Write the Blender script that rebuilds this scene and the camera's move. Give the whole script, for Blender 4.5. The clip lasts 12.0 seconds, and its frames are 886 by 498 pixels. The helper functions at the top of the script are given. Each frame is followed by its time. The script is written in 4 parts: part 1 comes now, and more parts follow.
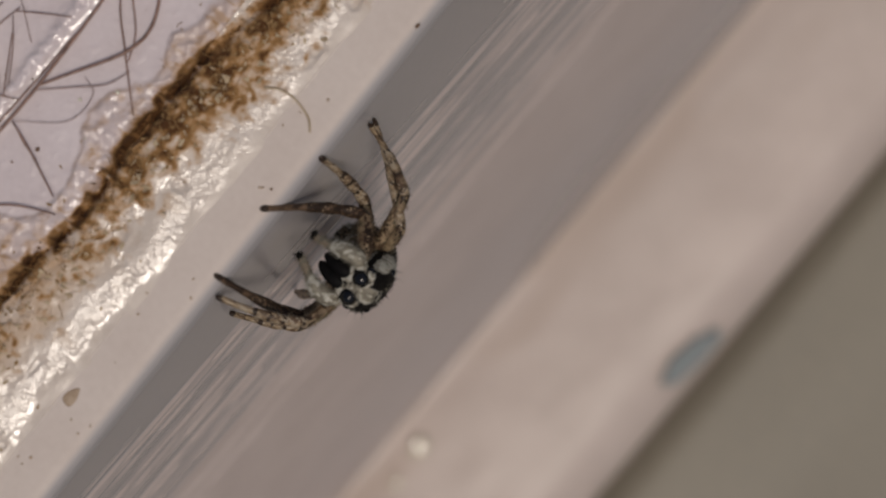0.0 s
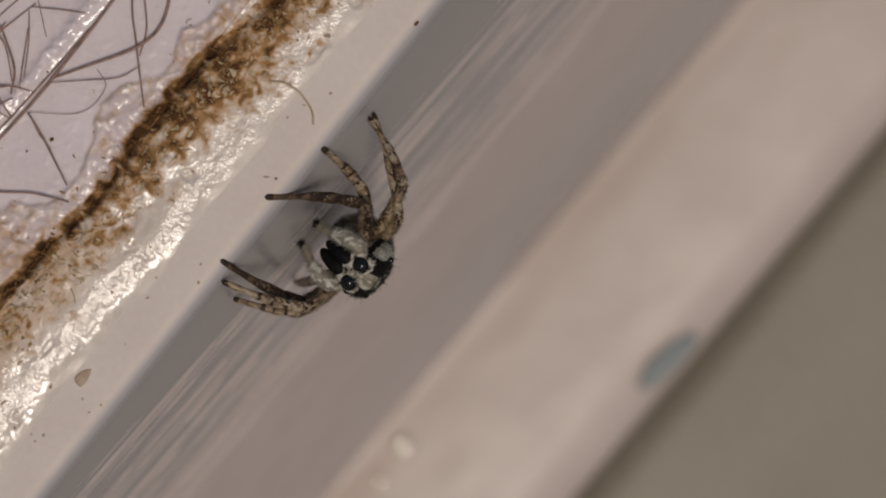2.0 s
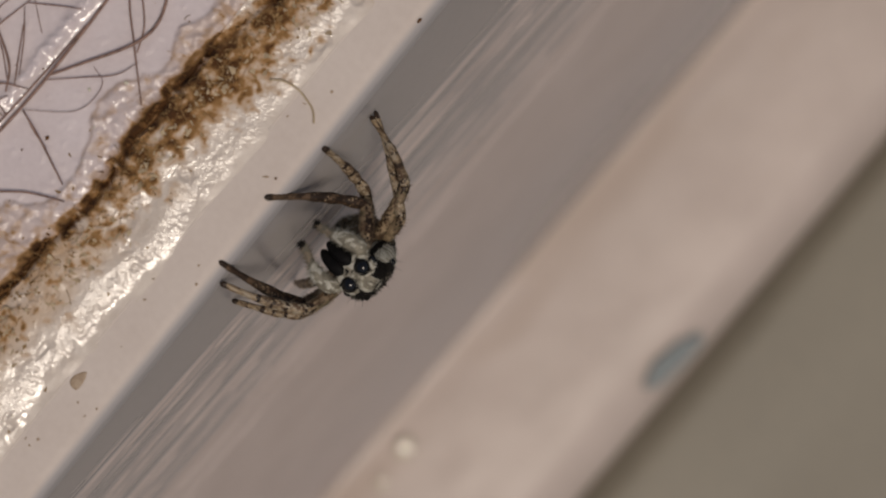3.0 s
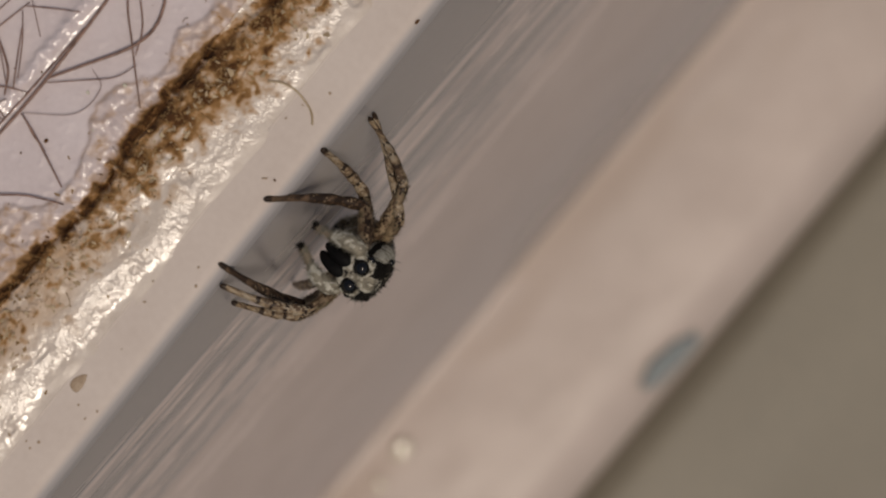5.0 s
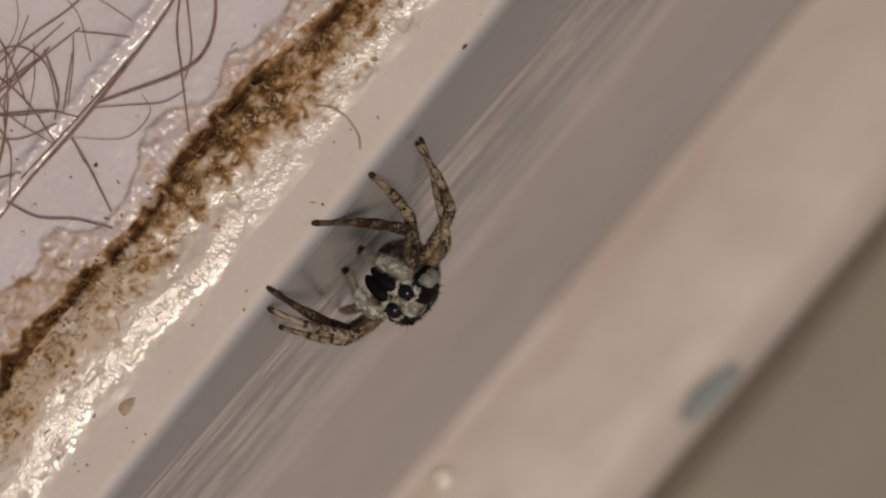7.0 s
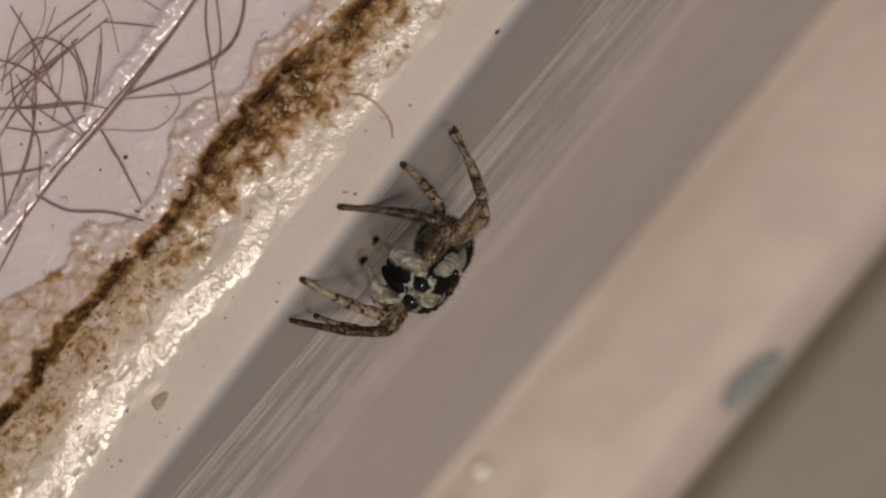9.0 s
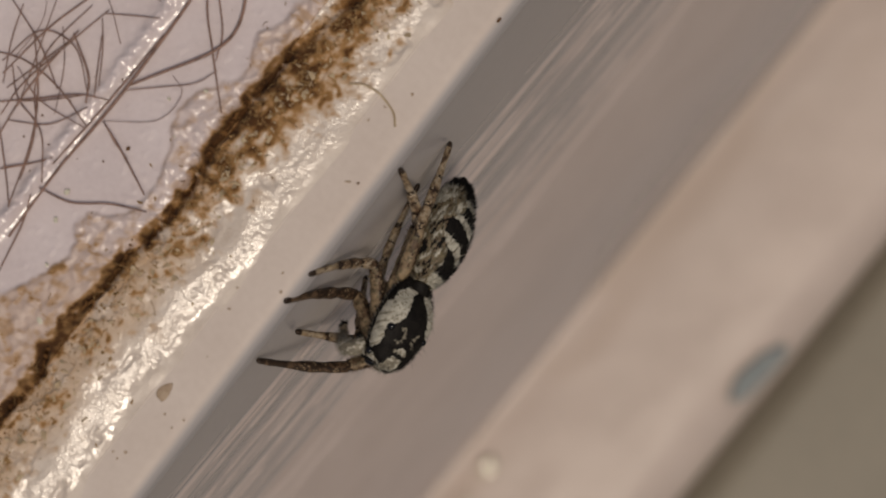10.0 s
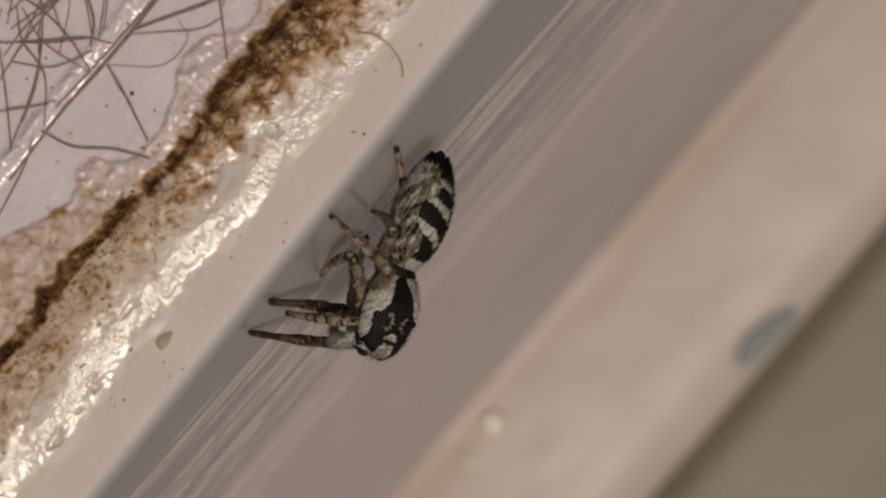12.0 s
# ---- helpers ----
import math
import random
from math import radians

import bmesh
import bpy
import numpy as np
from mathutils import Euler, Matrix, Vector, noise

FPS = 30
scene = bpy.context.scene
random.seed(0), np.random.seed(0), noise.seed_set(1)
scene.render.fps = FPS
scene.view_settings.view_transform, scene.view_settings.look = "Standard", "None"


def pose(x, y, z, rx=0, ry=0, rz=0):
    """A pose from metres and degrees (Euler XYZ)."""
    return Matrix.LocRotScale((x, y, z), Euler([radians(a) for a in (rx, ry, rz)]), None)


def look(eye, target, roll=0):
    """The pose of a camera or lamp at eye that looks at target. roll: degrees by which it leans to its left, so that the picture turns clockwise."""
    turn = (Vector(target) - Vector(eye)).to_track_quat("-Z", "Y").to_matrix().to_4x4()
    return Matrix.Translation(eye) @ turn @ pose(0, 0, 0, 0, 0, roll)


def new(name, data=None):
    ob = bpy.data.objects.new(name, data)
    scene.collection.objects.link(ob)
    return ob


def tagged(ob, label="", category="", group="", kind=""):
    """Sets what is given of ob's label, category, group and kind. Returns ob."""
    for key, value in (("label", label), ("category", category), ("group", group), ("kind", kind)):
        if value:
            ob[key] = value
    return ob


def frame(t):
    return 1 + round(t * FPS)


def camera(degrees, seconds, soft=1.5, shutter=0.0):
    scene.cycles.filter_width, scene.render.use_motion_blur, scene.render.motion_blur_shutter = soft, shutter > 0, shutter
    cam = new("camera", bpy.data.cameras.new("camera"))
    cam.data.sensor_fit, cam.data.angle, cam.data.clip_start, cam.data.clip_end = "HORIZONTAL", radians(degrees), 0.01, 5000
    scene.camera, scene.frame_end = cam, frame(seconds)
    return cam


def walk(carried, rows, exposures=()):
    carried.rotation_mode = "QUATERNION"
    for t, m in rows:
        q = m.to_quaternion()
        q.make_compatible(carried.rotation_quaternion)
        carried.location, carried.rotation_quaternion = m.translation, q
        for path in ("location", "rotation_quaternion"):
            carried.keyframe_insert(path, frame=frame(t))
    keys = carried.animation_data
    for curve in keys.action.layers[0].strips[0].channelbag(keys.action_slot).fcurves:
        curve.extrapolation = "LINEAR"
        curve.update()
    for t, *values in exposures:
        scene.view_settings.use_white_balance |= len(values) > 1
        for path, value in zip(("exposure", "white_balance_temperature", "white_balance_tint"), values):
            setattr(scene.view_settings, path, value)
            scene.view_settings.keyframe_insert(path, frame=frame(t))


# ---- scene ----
from functools import lru_cache

MM = 0.001  # lengths below are in millimetres, meshes are laid out in metres


# ---------------------------------------------------------------- camera
def place(x, y, z, rx=0, ry=0, rz=0):
    """A pose from millimetres and degrees."""
    return pose(x * MM, y * MM, z * MM, rx, ry, rz)


cam = camera(26, 12.0, soft=2.0)
cam.data.dof.use_dof = True
cam.data.dof.focus_distance = 0.0488
cam.data.dof.aperture_fstop = 72
walk(cam, [
    (0, place(-0, 0.001, 45.844, 0.005, 0.001, 38.5)),
    (0.5, place(0.234, -0.791, 47.435, 0.654, -0.386, 38.129)),
    (1, place(-0.04, -1.251, 48.439, 0.556, -1.039, 37.966)),
    (1.5, place(0.024, -1.197, 48.243, 0.658, -0.987, 38.448)),
    (2, place(-0.003, -1.188, 47.923, 0.738, -0.976, 38.694)),
    (2.5, place(-0.082, -1.041, 47.276, 0.504, -0.958, 38.986)),
    (3, place(-0.087, -1.009, 47.008, 0.569, -0.858, 38.88)),
    (5, place(-0.158, -1.158, 47.091, 0.676, -1.061, 38.532)),
    (5.5, place(-0.305, -1.437, 47.279, 0.79, -1.258, 38.144)),
    (6, place(0.1, -1.379, 47.218, 1.011, -0.706, 38.224)),
    (6.5, place(-0.194, -1.4, 47.035, 1.612, -0.501, 38.561)),
    (7, place(-0.18, -1.678, 47.154, 1.867, -0.061, 38.589)),
    (7.2, place(-0.184, -2.155, 47.092, 2.196, 0.194, 38.331)),
    (9, place(-0.13, -1.607, 46.469, 1.534, 1.097, 37.942)),
    (9.5, place(0.017, -1.773, 46.512, 1.654, 1.173, 37.505)),
    (10, place(0.116, -1.879, 46.404, 1.634, 1.255, 37.453)),
    (10.5, place(0.111, -1.891, 46.267, 0.629, 1.312, 38.439)),
    (11, place(0.325, -1.996, 46.106, 0.491, 1.527, 38.463)),
    (11.5, place(0.434, -1.904, 46, -0.901, 1.825, 39.059)),
    (12, place(0.311, -1.826, 45.866, 0.394, 1.619, 38.783)),
], exposures=[(0, -0.72, 7100, 12), (3.0, -0.72, 7350, 12), (9.0, -0.72, 7750, 12), (12.0, -0.72, 7750, 12)])

# ---------------------------------------------------------------- light
world = bpy.data.worlds.new("daylight")
scene.world = world
world.use_nodes = True
sky = world.node_tree.nodes.new("ShaderNodeTexSky")
sky.sky_type, sky.sun_disc = "NISHITA", False
sky.sun_elevation, sky.sun_rotation = radians(70), radians(112)
sky.dust_density, sky.air_density = 3.0, 1.0
world.node_tree.links.new(sky.outputs[0], world.node_tree.nodes["Background"].inputs[0])
world.node_tree.nodes["Background"].inputs[1].default_value = 0.10

sun_data = bpy.data.lights.new("sun", "SUN")
sun_data.energy, sun_data.angle, sun_data.color = 2.2, radians(14), (1.0, 0.975, 0.94)
sun = new("sun", sun_data)
sun.matrix_world = look((0.34, -0.14, 1.0), (0, 0, 0))


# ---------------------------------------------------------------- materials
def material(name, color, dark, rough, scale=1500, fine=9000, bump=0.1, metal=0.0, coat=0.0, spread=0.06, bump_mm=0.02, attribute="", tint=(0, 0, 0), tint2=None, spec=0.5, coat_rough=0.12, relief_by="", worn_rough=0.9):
    """A surface that wanders between two tints at a coarse and a fine scale; scale in cells per metre.
    attribute: a value stored on the mesh that blends towards tint (and past one half towards tint2);
    relief_by: one that scales the relief."""
    m = bpy.data.materials.new(name)
    m.use_nodes = True
    nodes, link = m.node_tree.nodes, m.node_tree.links.new
    b = nodes["Principled BSDF"]
    where = nodes.new("ShaderNodeTexCoord")
    coarse, tight = nodes.new("ShaderNodeTexNoise"), nodes.new("ShaderNodeTexNoise")
    coarse.inputs["Scale"].default_value, tight.inputs["Scale"].default_value = scale, fine
    coarse.inputs["Detail"].default_value, tight.inputs["Detail"].default_value = 5, 3
    for n in (coarse, tight):
        link(where.outputs["Object"], n.inputs["Vector"])
    mean = nodes.new("ShaderNodeMix")
    mean.inputs[0].default_value = 0.35
    link(coarse.outputs["Fac"], mean.inputs[2])
    link(tight.outputs["Fac"], mean.inputs[3])
    ramp = nodes.new("ShaderNodeValToRGB")
    ramp.color_ramp.elements[0].position, ramp.color_ramp.elements[1].position = 0.36, 0.64
    ramp.color_ramp.elements[0].color, ramp.color_ramp.elements[1].color = (*dark, 1), (*color, 1)
    link(mean.outputs[0], ramp.inputs[0])
    last = ramp.outputs[0]
    if attribute:
        value = nodes.new("ShaderNodeAttribute")
        value.attribute_name = attribute
        stain = nodes.new("ShaderNodeValToRGB")
        stops = stain.color_ramp.elements
        stops[0].color, stops[1].color = (*tint, 1), (*(tint2 or tint), 1)
        stops[0].position, stops[1].position = 0.42, 0.95
        link(value.outputs["Fac"], stain.inputs[0])
        fade = nodes.new("ShaderNodeMapRange")
        fade.inputs["From Max"].default_value = 0.55
        link(value.outputs["Fac"], fade.inputs["Value"])
        both = nodes.new("ShaderNodeMix")
        both.data_type = "RGBA"
        link(fade.outputs[0], both.inputs[0])
        link(last, both.inputs[6])
        link(stain.outputs[0], both.inputs[7])
        last = both.outputs[2]
        dull = nodes.new("ShaderNodeMath")
        dull.operation, dull.use_clamp = "MULTIPLY_ADD", True
        dull.inputs[1].default_value, dull.inputs[2].default_value = -4.0 * coat, coat
        link(value.outputs["Fac"], dull.inputs[0])
        link(dull.outputs[0], b.inputs["Coat Weight"])
    link(last, b.inputs["Base Color"])
    gloss = nodes.new("ShaderNodeMapRange")
    gloss.inputs["To Min"].default_value, gloss.inputs["To Max"].default_value = max(rough - spread, 0.02), min(rough + spread, 1)
    link(tight.outputs["Fac"], gloss.inputs["Value"])
    if attribute:
        worn = nodes.new("ShaderNodeMath")
        worn.operation, worn.use_clamp = "MULTIPLY_ADD", True
        worn.inputs[1].default_value = worn_rough
        link(value.outputs["Fac"], worn.inputs[0])
        link(gloss.outputs[0], worn.inputs[2])
        link(worn.outputs[0], b.inputs["Roughness"])
    else:
        link(gloss.outputs[0], b.inputs["Roughness"])
    b.inputs["Metallic"].default_value = metal
    b.inputs["Coat Weight"].default_value = coat
    b.inputs["Coat IOR"].default_value = 1.7
    b.inputs["Coat Roughness"].default_value = coat_rough
    b.inputs["Specular IOR Level"].default_value = spec
    if bump:
        relief = nodes.new("ShaderNodeBump")
        relief.inputs["Strength"].default_value, relief.inputs["Distance"].default_value = bump, bump_mm * MM
        if relief_by:
            amount, scaled = nodes.new("ShaderNodeAttribute"), nodes.new("ShaderNodeMath")
            amount.attribute_name = relief_by
            scaled.operation = "MULTIPLY"
            scaled.inputs[1].default_value = bump
            link(amount.outputs["Fac"], scaled.inputs[0])
            link(scaled.outputs[0], relief.inputs["Strength"])
        link(tight.outputs["Fac"], relief.inputs["Height"])
        link(relief.outputs[0], b.inputs["Normal"])
        link(relief.outputs[0], b.inputs["Coat Normal"])
    return m


TILE = material("glazed_tile", (0.66, 0.58, 0.58), (0.585, 0.505, 0.505), 0.22, 700, 6000, 0.15, coat=0.3, attribute="grime", tint=(0.37, 0.205, 0.08), tint2=(0.07, 0.027, 0.006))
SEALANT = material("old_sealant", (0.64, 0.555, 0.48), (0.57, 0.48, 0.40), 0.34, 1600, 13000, 0.65, coat=1.0, relief_by="relief", bump_mm=0.035, attribute="grime", tint=(0.37, 0.20, 0.075), tint2=(0.075, 0.028, 0.006), coat_rough=0.20)
BOARD = material("cream_paint", (0.63, 0.55, 0.495), (0.57, 0.488, 0.435), 0.65, 350, 5000, 0.12, spec=0.1, attribute="bare_and_shade", tint=(0.415, 0.388, 0.385), tint2=(0.37, 0.346, 0.343))
# the tint shows bare plastic and also the shade painted on the lower side
SIDE = material("worn_side_paint", (0.622, 0.524, 0.484), (0.548, 0.456, 0.418), 0.65, 350, 5000, 0.12, attribute="bare_and_shade", tint=(0.35, 0.326, 0.328), tint2=(0.31, 0.29, 0.29), spec=0.32, worn_rough=-0.7)
LEDGE = material("ledge_paint", (0.525, 0.442, 0.398), (0.44, 0.368, 0.328), 0.45, 130, 3000, 0.1, attribute="stain", tint=(0.44, 0.355, 0.30), tint2=(0.40, 0.31, 0.25))
FLOOR = material("grey_green_boards", (0.225, 0.20, 0.155), (0.18, 0.16, 0.124), 0.55, 60, 1500, 0.2)
DIRT = material("brown_dirt", (0.19, 0.092, 0.034), (0.06, 0.025, 0.008), 0.85, 3000, 20000, 0.3, spec=0.15)
DIRT_PALE = material("tan_dirt", (0.36, 0.235, 0.115), (0.19, 0.11, 0.045), 0.8, 3000, 20000, 0.3, spec=0.15)
FLAKE = material("pale_flakes", (0.50, 0.40, 0.27), (0.33, 0.24, 0.145), 0.6, 3000, 20000, 0.2, spec=0.3)
HAIR = material("brown_hair", (0.32, 0.19, 0.145), (0.14, 0.08, 0.06), 0.45, 4000, 20000, 0.0, spec=0.3)
TEAL = material("teal_paint", (0.245, 0.265, 0.262), (0.18, 0.21, 0.215), 0.5, 1500, 9000, 0.2)
SPOT = material("brown_residue", (0.40, 0.30, 0.21), (0.27, 0.18, 0.11), 0.5, 4000, 15000, 0.2)
GLUE = material("clear_glue", (0.62, 0.59, 0.46), (0.54, 0.51, 0.40), 0.08, 2000, 9000, 0.2, coat=1.0)
BLACK = material("black_scales", (0.013, 0.011, 0.009), (0.005, 0.004, 0.004), 0.6, 6000, 30000, 0.4, spec=0.13)
WHITE = material("white_scales", (0.56, 0.535, 0.455), (0.28, 0.262, 0.21), 0.6, 6000, 30000, 0.4)
GREY = material("grey_scales", (0.28, 0.25, 0.19), (0.12, 0.104, 0.075), 0.6, 6000, 30000, 0.4)
OLIVE = material("olive_scales", (0.19, 0.155, 0.095), (0.085, 0.068, 0.042), 0.6, 6000, 30000, 0.4, spec=0.2)
TAN = material("tan_cuticle", (0.22, 0.158, 0.10), (0.115, 0.08, 0.05), 0.45, 6000, 30000, 0.3, spec=0.25)
AMBER = material("amber_cuticle", (0.31, 0.228, 0.142), (0.19, 0.135, 0.082), 0.45, 6000, 30000, 0.3, spec=0.25)
PALE = material("pale_cuticle", (0.36, 0.295, 0.215), (0.24, 0.19, 0.135), 0.45, 6000, 30000, 0.3, spec=0.25)
DARK = material("dark_cuticle", (0.045, 0.027, 0.017), (0.016, 0.010, 0.007), 0.4, 6000, 30000, 0.3, spec=0.2)
RUST = material("rust_cuticle", (0.125, 0.078, 0.048), (0.058, 0.036, 0.022), 0.45, 6000, 30000, 0.3, spec=0.2)
JAW = material("jaw_cuticle", (0.008, 0.007, 0.007), (0.004, 0.004, 0.004), 0.55, 6000, 30000, 0.2, spec=0.06)
EYE = material("eye_lens", (0.006, 0.006, 0.007), (0.004, 0.004, 0.005), 0.04, 6000, 30000, 0.0, spread=0.01, spec=0.4)


# ---------------------------------------------------------------- mesh helpers
def make(name, verts, faces, mats, parent=None, label="", slots=None, smooth=True, values=None):
    """One mesh object from vertices in millimetres."""
    me = bpy.data.meshes.new(name)
    me.from_pydata((np.asarray(verts, float) * MM).tolist(), [], [tuple(f) for f in faces])
    for m in mats if isinstance(mats, (list, tuple)) else [mats]:
        me.materials.append(m)
    if slots is not None:
        me.polygons.foreach_set("material_index", np.asarray(slots, np.int32))
    me.polygons.foreach_set("use_smooth", np.full(len(me.polygons), smooth))
    for key, data in (values or {}).items():
        me.attributes.new(key, "FLOAT", "POINT").data.foreach_set("value", np.asarray(data, np.float32))
    me.update()
    ob = new(name, me)
    if parent:
        ob.parent = parent
    if label:
        tagged(ob, label)
    return ob


def part(name, shape, mats, parent, label="", **more):
    return make(name, shape[0], shape[1], mats, parent, label, **more)


@lru_cache(None)
def lattice(seed):
    return np.random.RandomState(seed).rand(256, 256)


def grain(x, y, seed=0):
    """Smooth value noise, 0 to 1, one cell a unit."""
    x, y = np.broadcast_arrays(np.asarray(x, float), np.asarray(y, float))
    i, j = np.floor(x).astype(int), np.floor(y).astype(int)
    u, v = x - i, y - j
    u, v = u * u * (3 - 2 * u), v * v * (3 - 2 * v)
    t = lattice(seed)
    a, b = t[i % 256, j % 256], t[(i + 1) % 256, j % 256]
    c, d = t[i % 256, (j + 1) % 256], t[(i + 1) % 256, (j + 1) % 256]
    return (a * (1 - u) + b * u) * (1 - v) + (c * (1 - u) + d * u) * v


def fractal(x, y, octaves=4, seed=0):
    total, size = 0, 0
    for k in range(octaves):
        total = total + grain(np.asarray(x) * 2**k + 17 * k, np.asarray(y) * 2**k + 31 * k, seed + k) / 2**k
        size += 1 / 2**k
    return total / size


def step(a, b, x):
    t = np.clip((np.asarray(x, float) - a) / (b - a), 0, 1)
    return t * t * (3 - 2 * t)


def sheet(nx, ny):
    """Quads of a grid of nx by ny vertices, x slow."""
    k = np.arange(nx * ny).reshape(nx, ny)
    return np.stack([k[:-1, :-1], k[1:, :-1], k[1:, 1:], k[:-1, 1:]], -1).reshape(-1, 4).tolist()


def solid(points, nx, ny, bottom):
    """Close a grid of points into a block that goes down to z = bottom."""
    points = np.asarray(points, float)
    k = np.arange(nx * ny).reshape(nx, ny)
    ring = np.r_[k[:, 0], k[-1, 1:], k[-2::-1, -1], k[0, -2:0:-1]]
    low = points[ring].copy()
    low[:, 2] = bottom
    n, base = len(ring), len(points)
    faces = sheet(nx, ny)
    for a in range(n):
        c = (a + 1) % n
        faces.append((ring[c], ring[a], base + a, base + c))
    faces.append(tuple(base + a for a in range(n - 1, -1, -1)))
    return np.r_[points, low], [tuple(int(v) for v in f) for f in faces], n


def spline(points, n):
    """n points on a smooth curve through the given ones."""
    p = np.asarray(points, float)
    p = np.r_[[2 * p[0] - p[1]], p, [2 * p[-1] - p[-2]]]
    out = []
    for s in np.linspace(0, len(p) - 3 - 1e-9, n):
        i, u = int(s), s - int(s)
        a, b, c, d = p[i:i + 4]
        out.append(0.5 * (2 * b + (c - a) * u + (2 * a - 5 * b + 4 * c - d) * u**2 + (3 * b - a - 3 * c + d) * u**3))
    return np.array(out)


def tube(path, radii, sides=8, flat=1.0):
    """A closed tube along a path; flat squeezes it in its second direction."""
    path = np.asarray(path, float)
    ahead = np.gradient(path, axis=0)
    ahead /= np.linalg.norm(ahead, axis=1)[:, None] + 1e-12
    side = np.cross(ahead[0], (0.31, 0.2, 0.93))
    verts = []
    for p, d, r in zip(path, ahead, np.broadcast_to(radii, len(path))):
        side = side - d * (side @ d)
        side /= np.linalg.norm(side) + 1e-12
        up = np.cross(d, side)
        for a in np.arange(sides) * 2 * np.pi / sides:
            verts.append(p + r * (np.cos(a) * side + np.sin(a) * up * flat))
    faces, n = [], len(path)
    for i in range(n - 1):
        for a in range(sides):
            b = (a + 1) % sides
            faces.append((i * sides + a, i * sides + b, (i + 1) * sides + b, (i + 1) * sides + a))
    faces.append(tuple(range(sides - 1, -1, -1)))
    faces.append(tuple((n - 1) * sides + a for a in range(sides)))
    return np.array(verts), faces


def ball(center, radii, rings=10, sides=16):
    verts, faces = [], []
    for i in range(rings + 1):
        a = np.pi * (i + 0.02) / (rings + 0.04)
        for j in range(sides):
            b = 2 * np.pi * j / sides
            verts.append((np.sin(a) * np.cos(b), np.sin(a) * np.sin(b), np.cos(a)))
    for i in range(rings):
        for j in range(sides):
            k = (j + 1) % sides
            faces.append((i * sides + j, (i + 1) * sides + j, (i + 1) * sides + k, i * sides + k))
    faces.append(tuple(range(sides)))
    faces.append(tuple(rings * sides + j for j in range(sides - 1, -1, -1)))
    return np.array(verts) * radii + np.asarray(center, float), faces


def joined(shapes):
    verts, faces, n = [], [], 0
    for v, f in shapes:
        verts.append(v)
        faces += [tuple(k + n for k in g) for g in f]
        n += len(v)
    return np.concatenate(verts), faces


# ---------------------------------------------------------------- the ledges
def spread_axis(lo, hi, pitch, far_lo, far_hi):
    """Even steps over the stretch that is seen near, long ones beyond it."""
    inner = np.arange(lo, hi + pitch / 2, pitch)
    return np.r_[np.linspace(far_lo, lo, 6)[:-1], inner, np.linspace(hi, far_hi, 6)[1:]]


def crack_line(y):
    """The joint's wandering line across the board, for any place along it."""
    bend = np.interp(y, [-14, -11.1, -10.1, -9.2, -8.1, -7.4, -6.4, -5.5, -4.2, -3.0, -0.2, 1.3, 2.2, 6.0], [-7.5, -7.57, -7.42, -7.67, -7.63, -7.44, -7.5, -7.33, -7.32, -7.45, -7.4, -7.1, -6.85, -6.7])
    return bend + 0.10 * (fractal(1.3 * y, 3.1, 3, 5) - 0.5) + 0.16 * (fractal(4.0 * y, 7.7, 3, 9) - 0.5)


def crack_open(y):
    """Where the joint gapes (1) and where dirt and glue bridge it (0)."""
    gape = np.interp(y, [-14, -11.4, -11.1, -10.7, -10.4, -10.1, -9.9, -9.3, -9.1, -8.2, -7.9, -6.3, -6.0, -5.8, -5.6, -5.0, -4.8, -4.4, -4.2, -0.1, 0.3, 1.6, 2.0, 6], [0.6, 0.6, 1, 1, 0.1, 0.2, 1, 1, 0.1, 0.1, 0.9, 0.9, 0.4, 0.3, 1, 1, 0.5, 0.5, 1.0, 1.0, 0.25, 0.3, 0.9, 0.9])
    return gape * step(0.22, 0.45, fractal(2.2 * y, 1.3, 3, 21) + 0.06)


def crack_half(y):
    """How broad the gap is, thinning towards the near end."""
    return 0.20 * (0.35 + 0.9 * fractal(7.0 * y, 6.1, 3, 27)) * (1 - 0.45 * step(-4.5, -7.0, y))


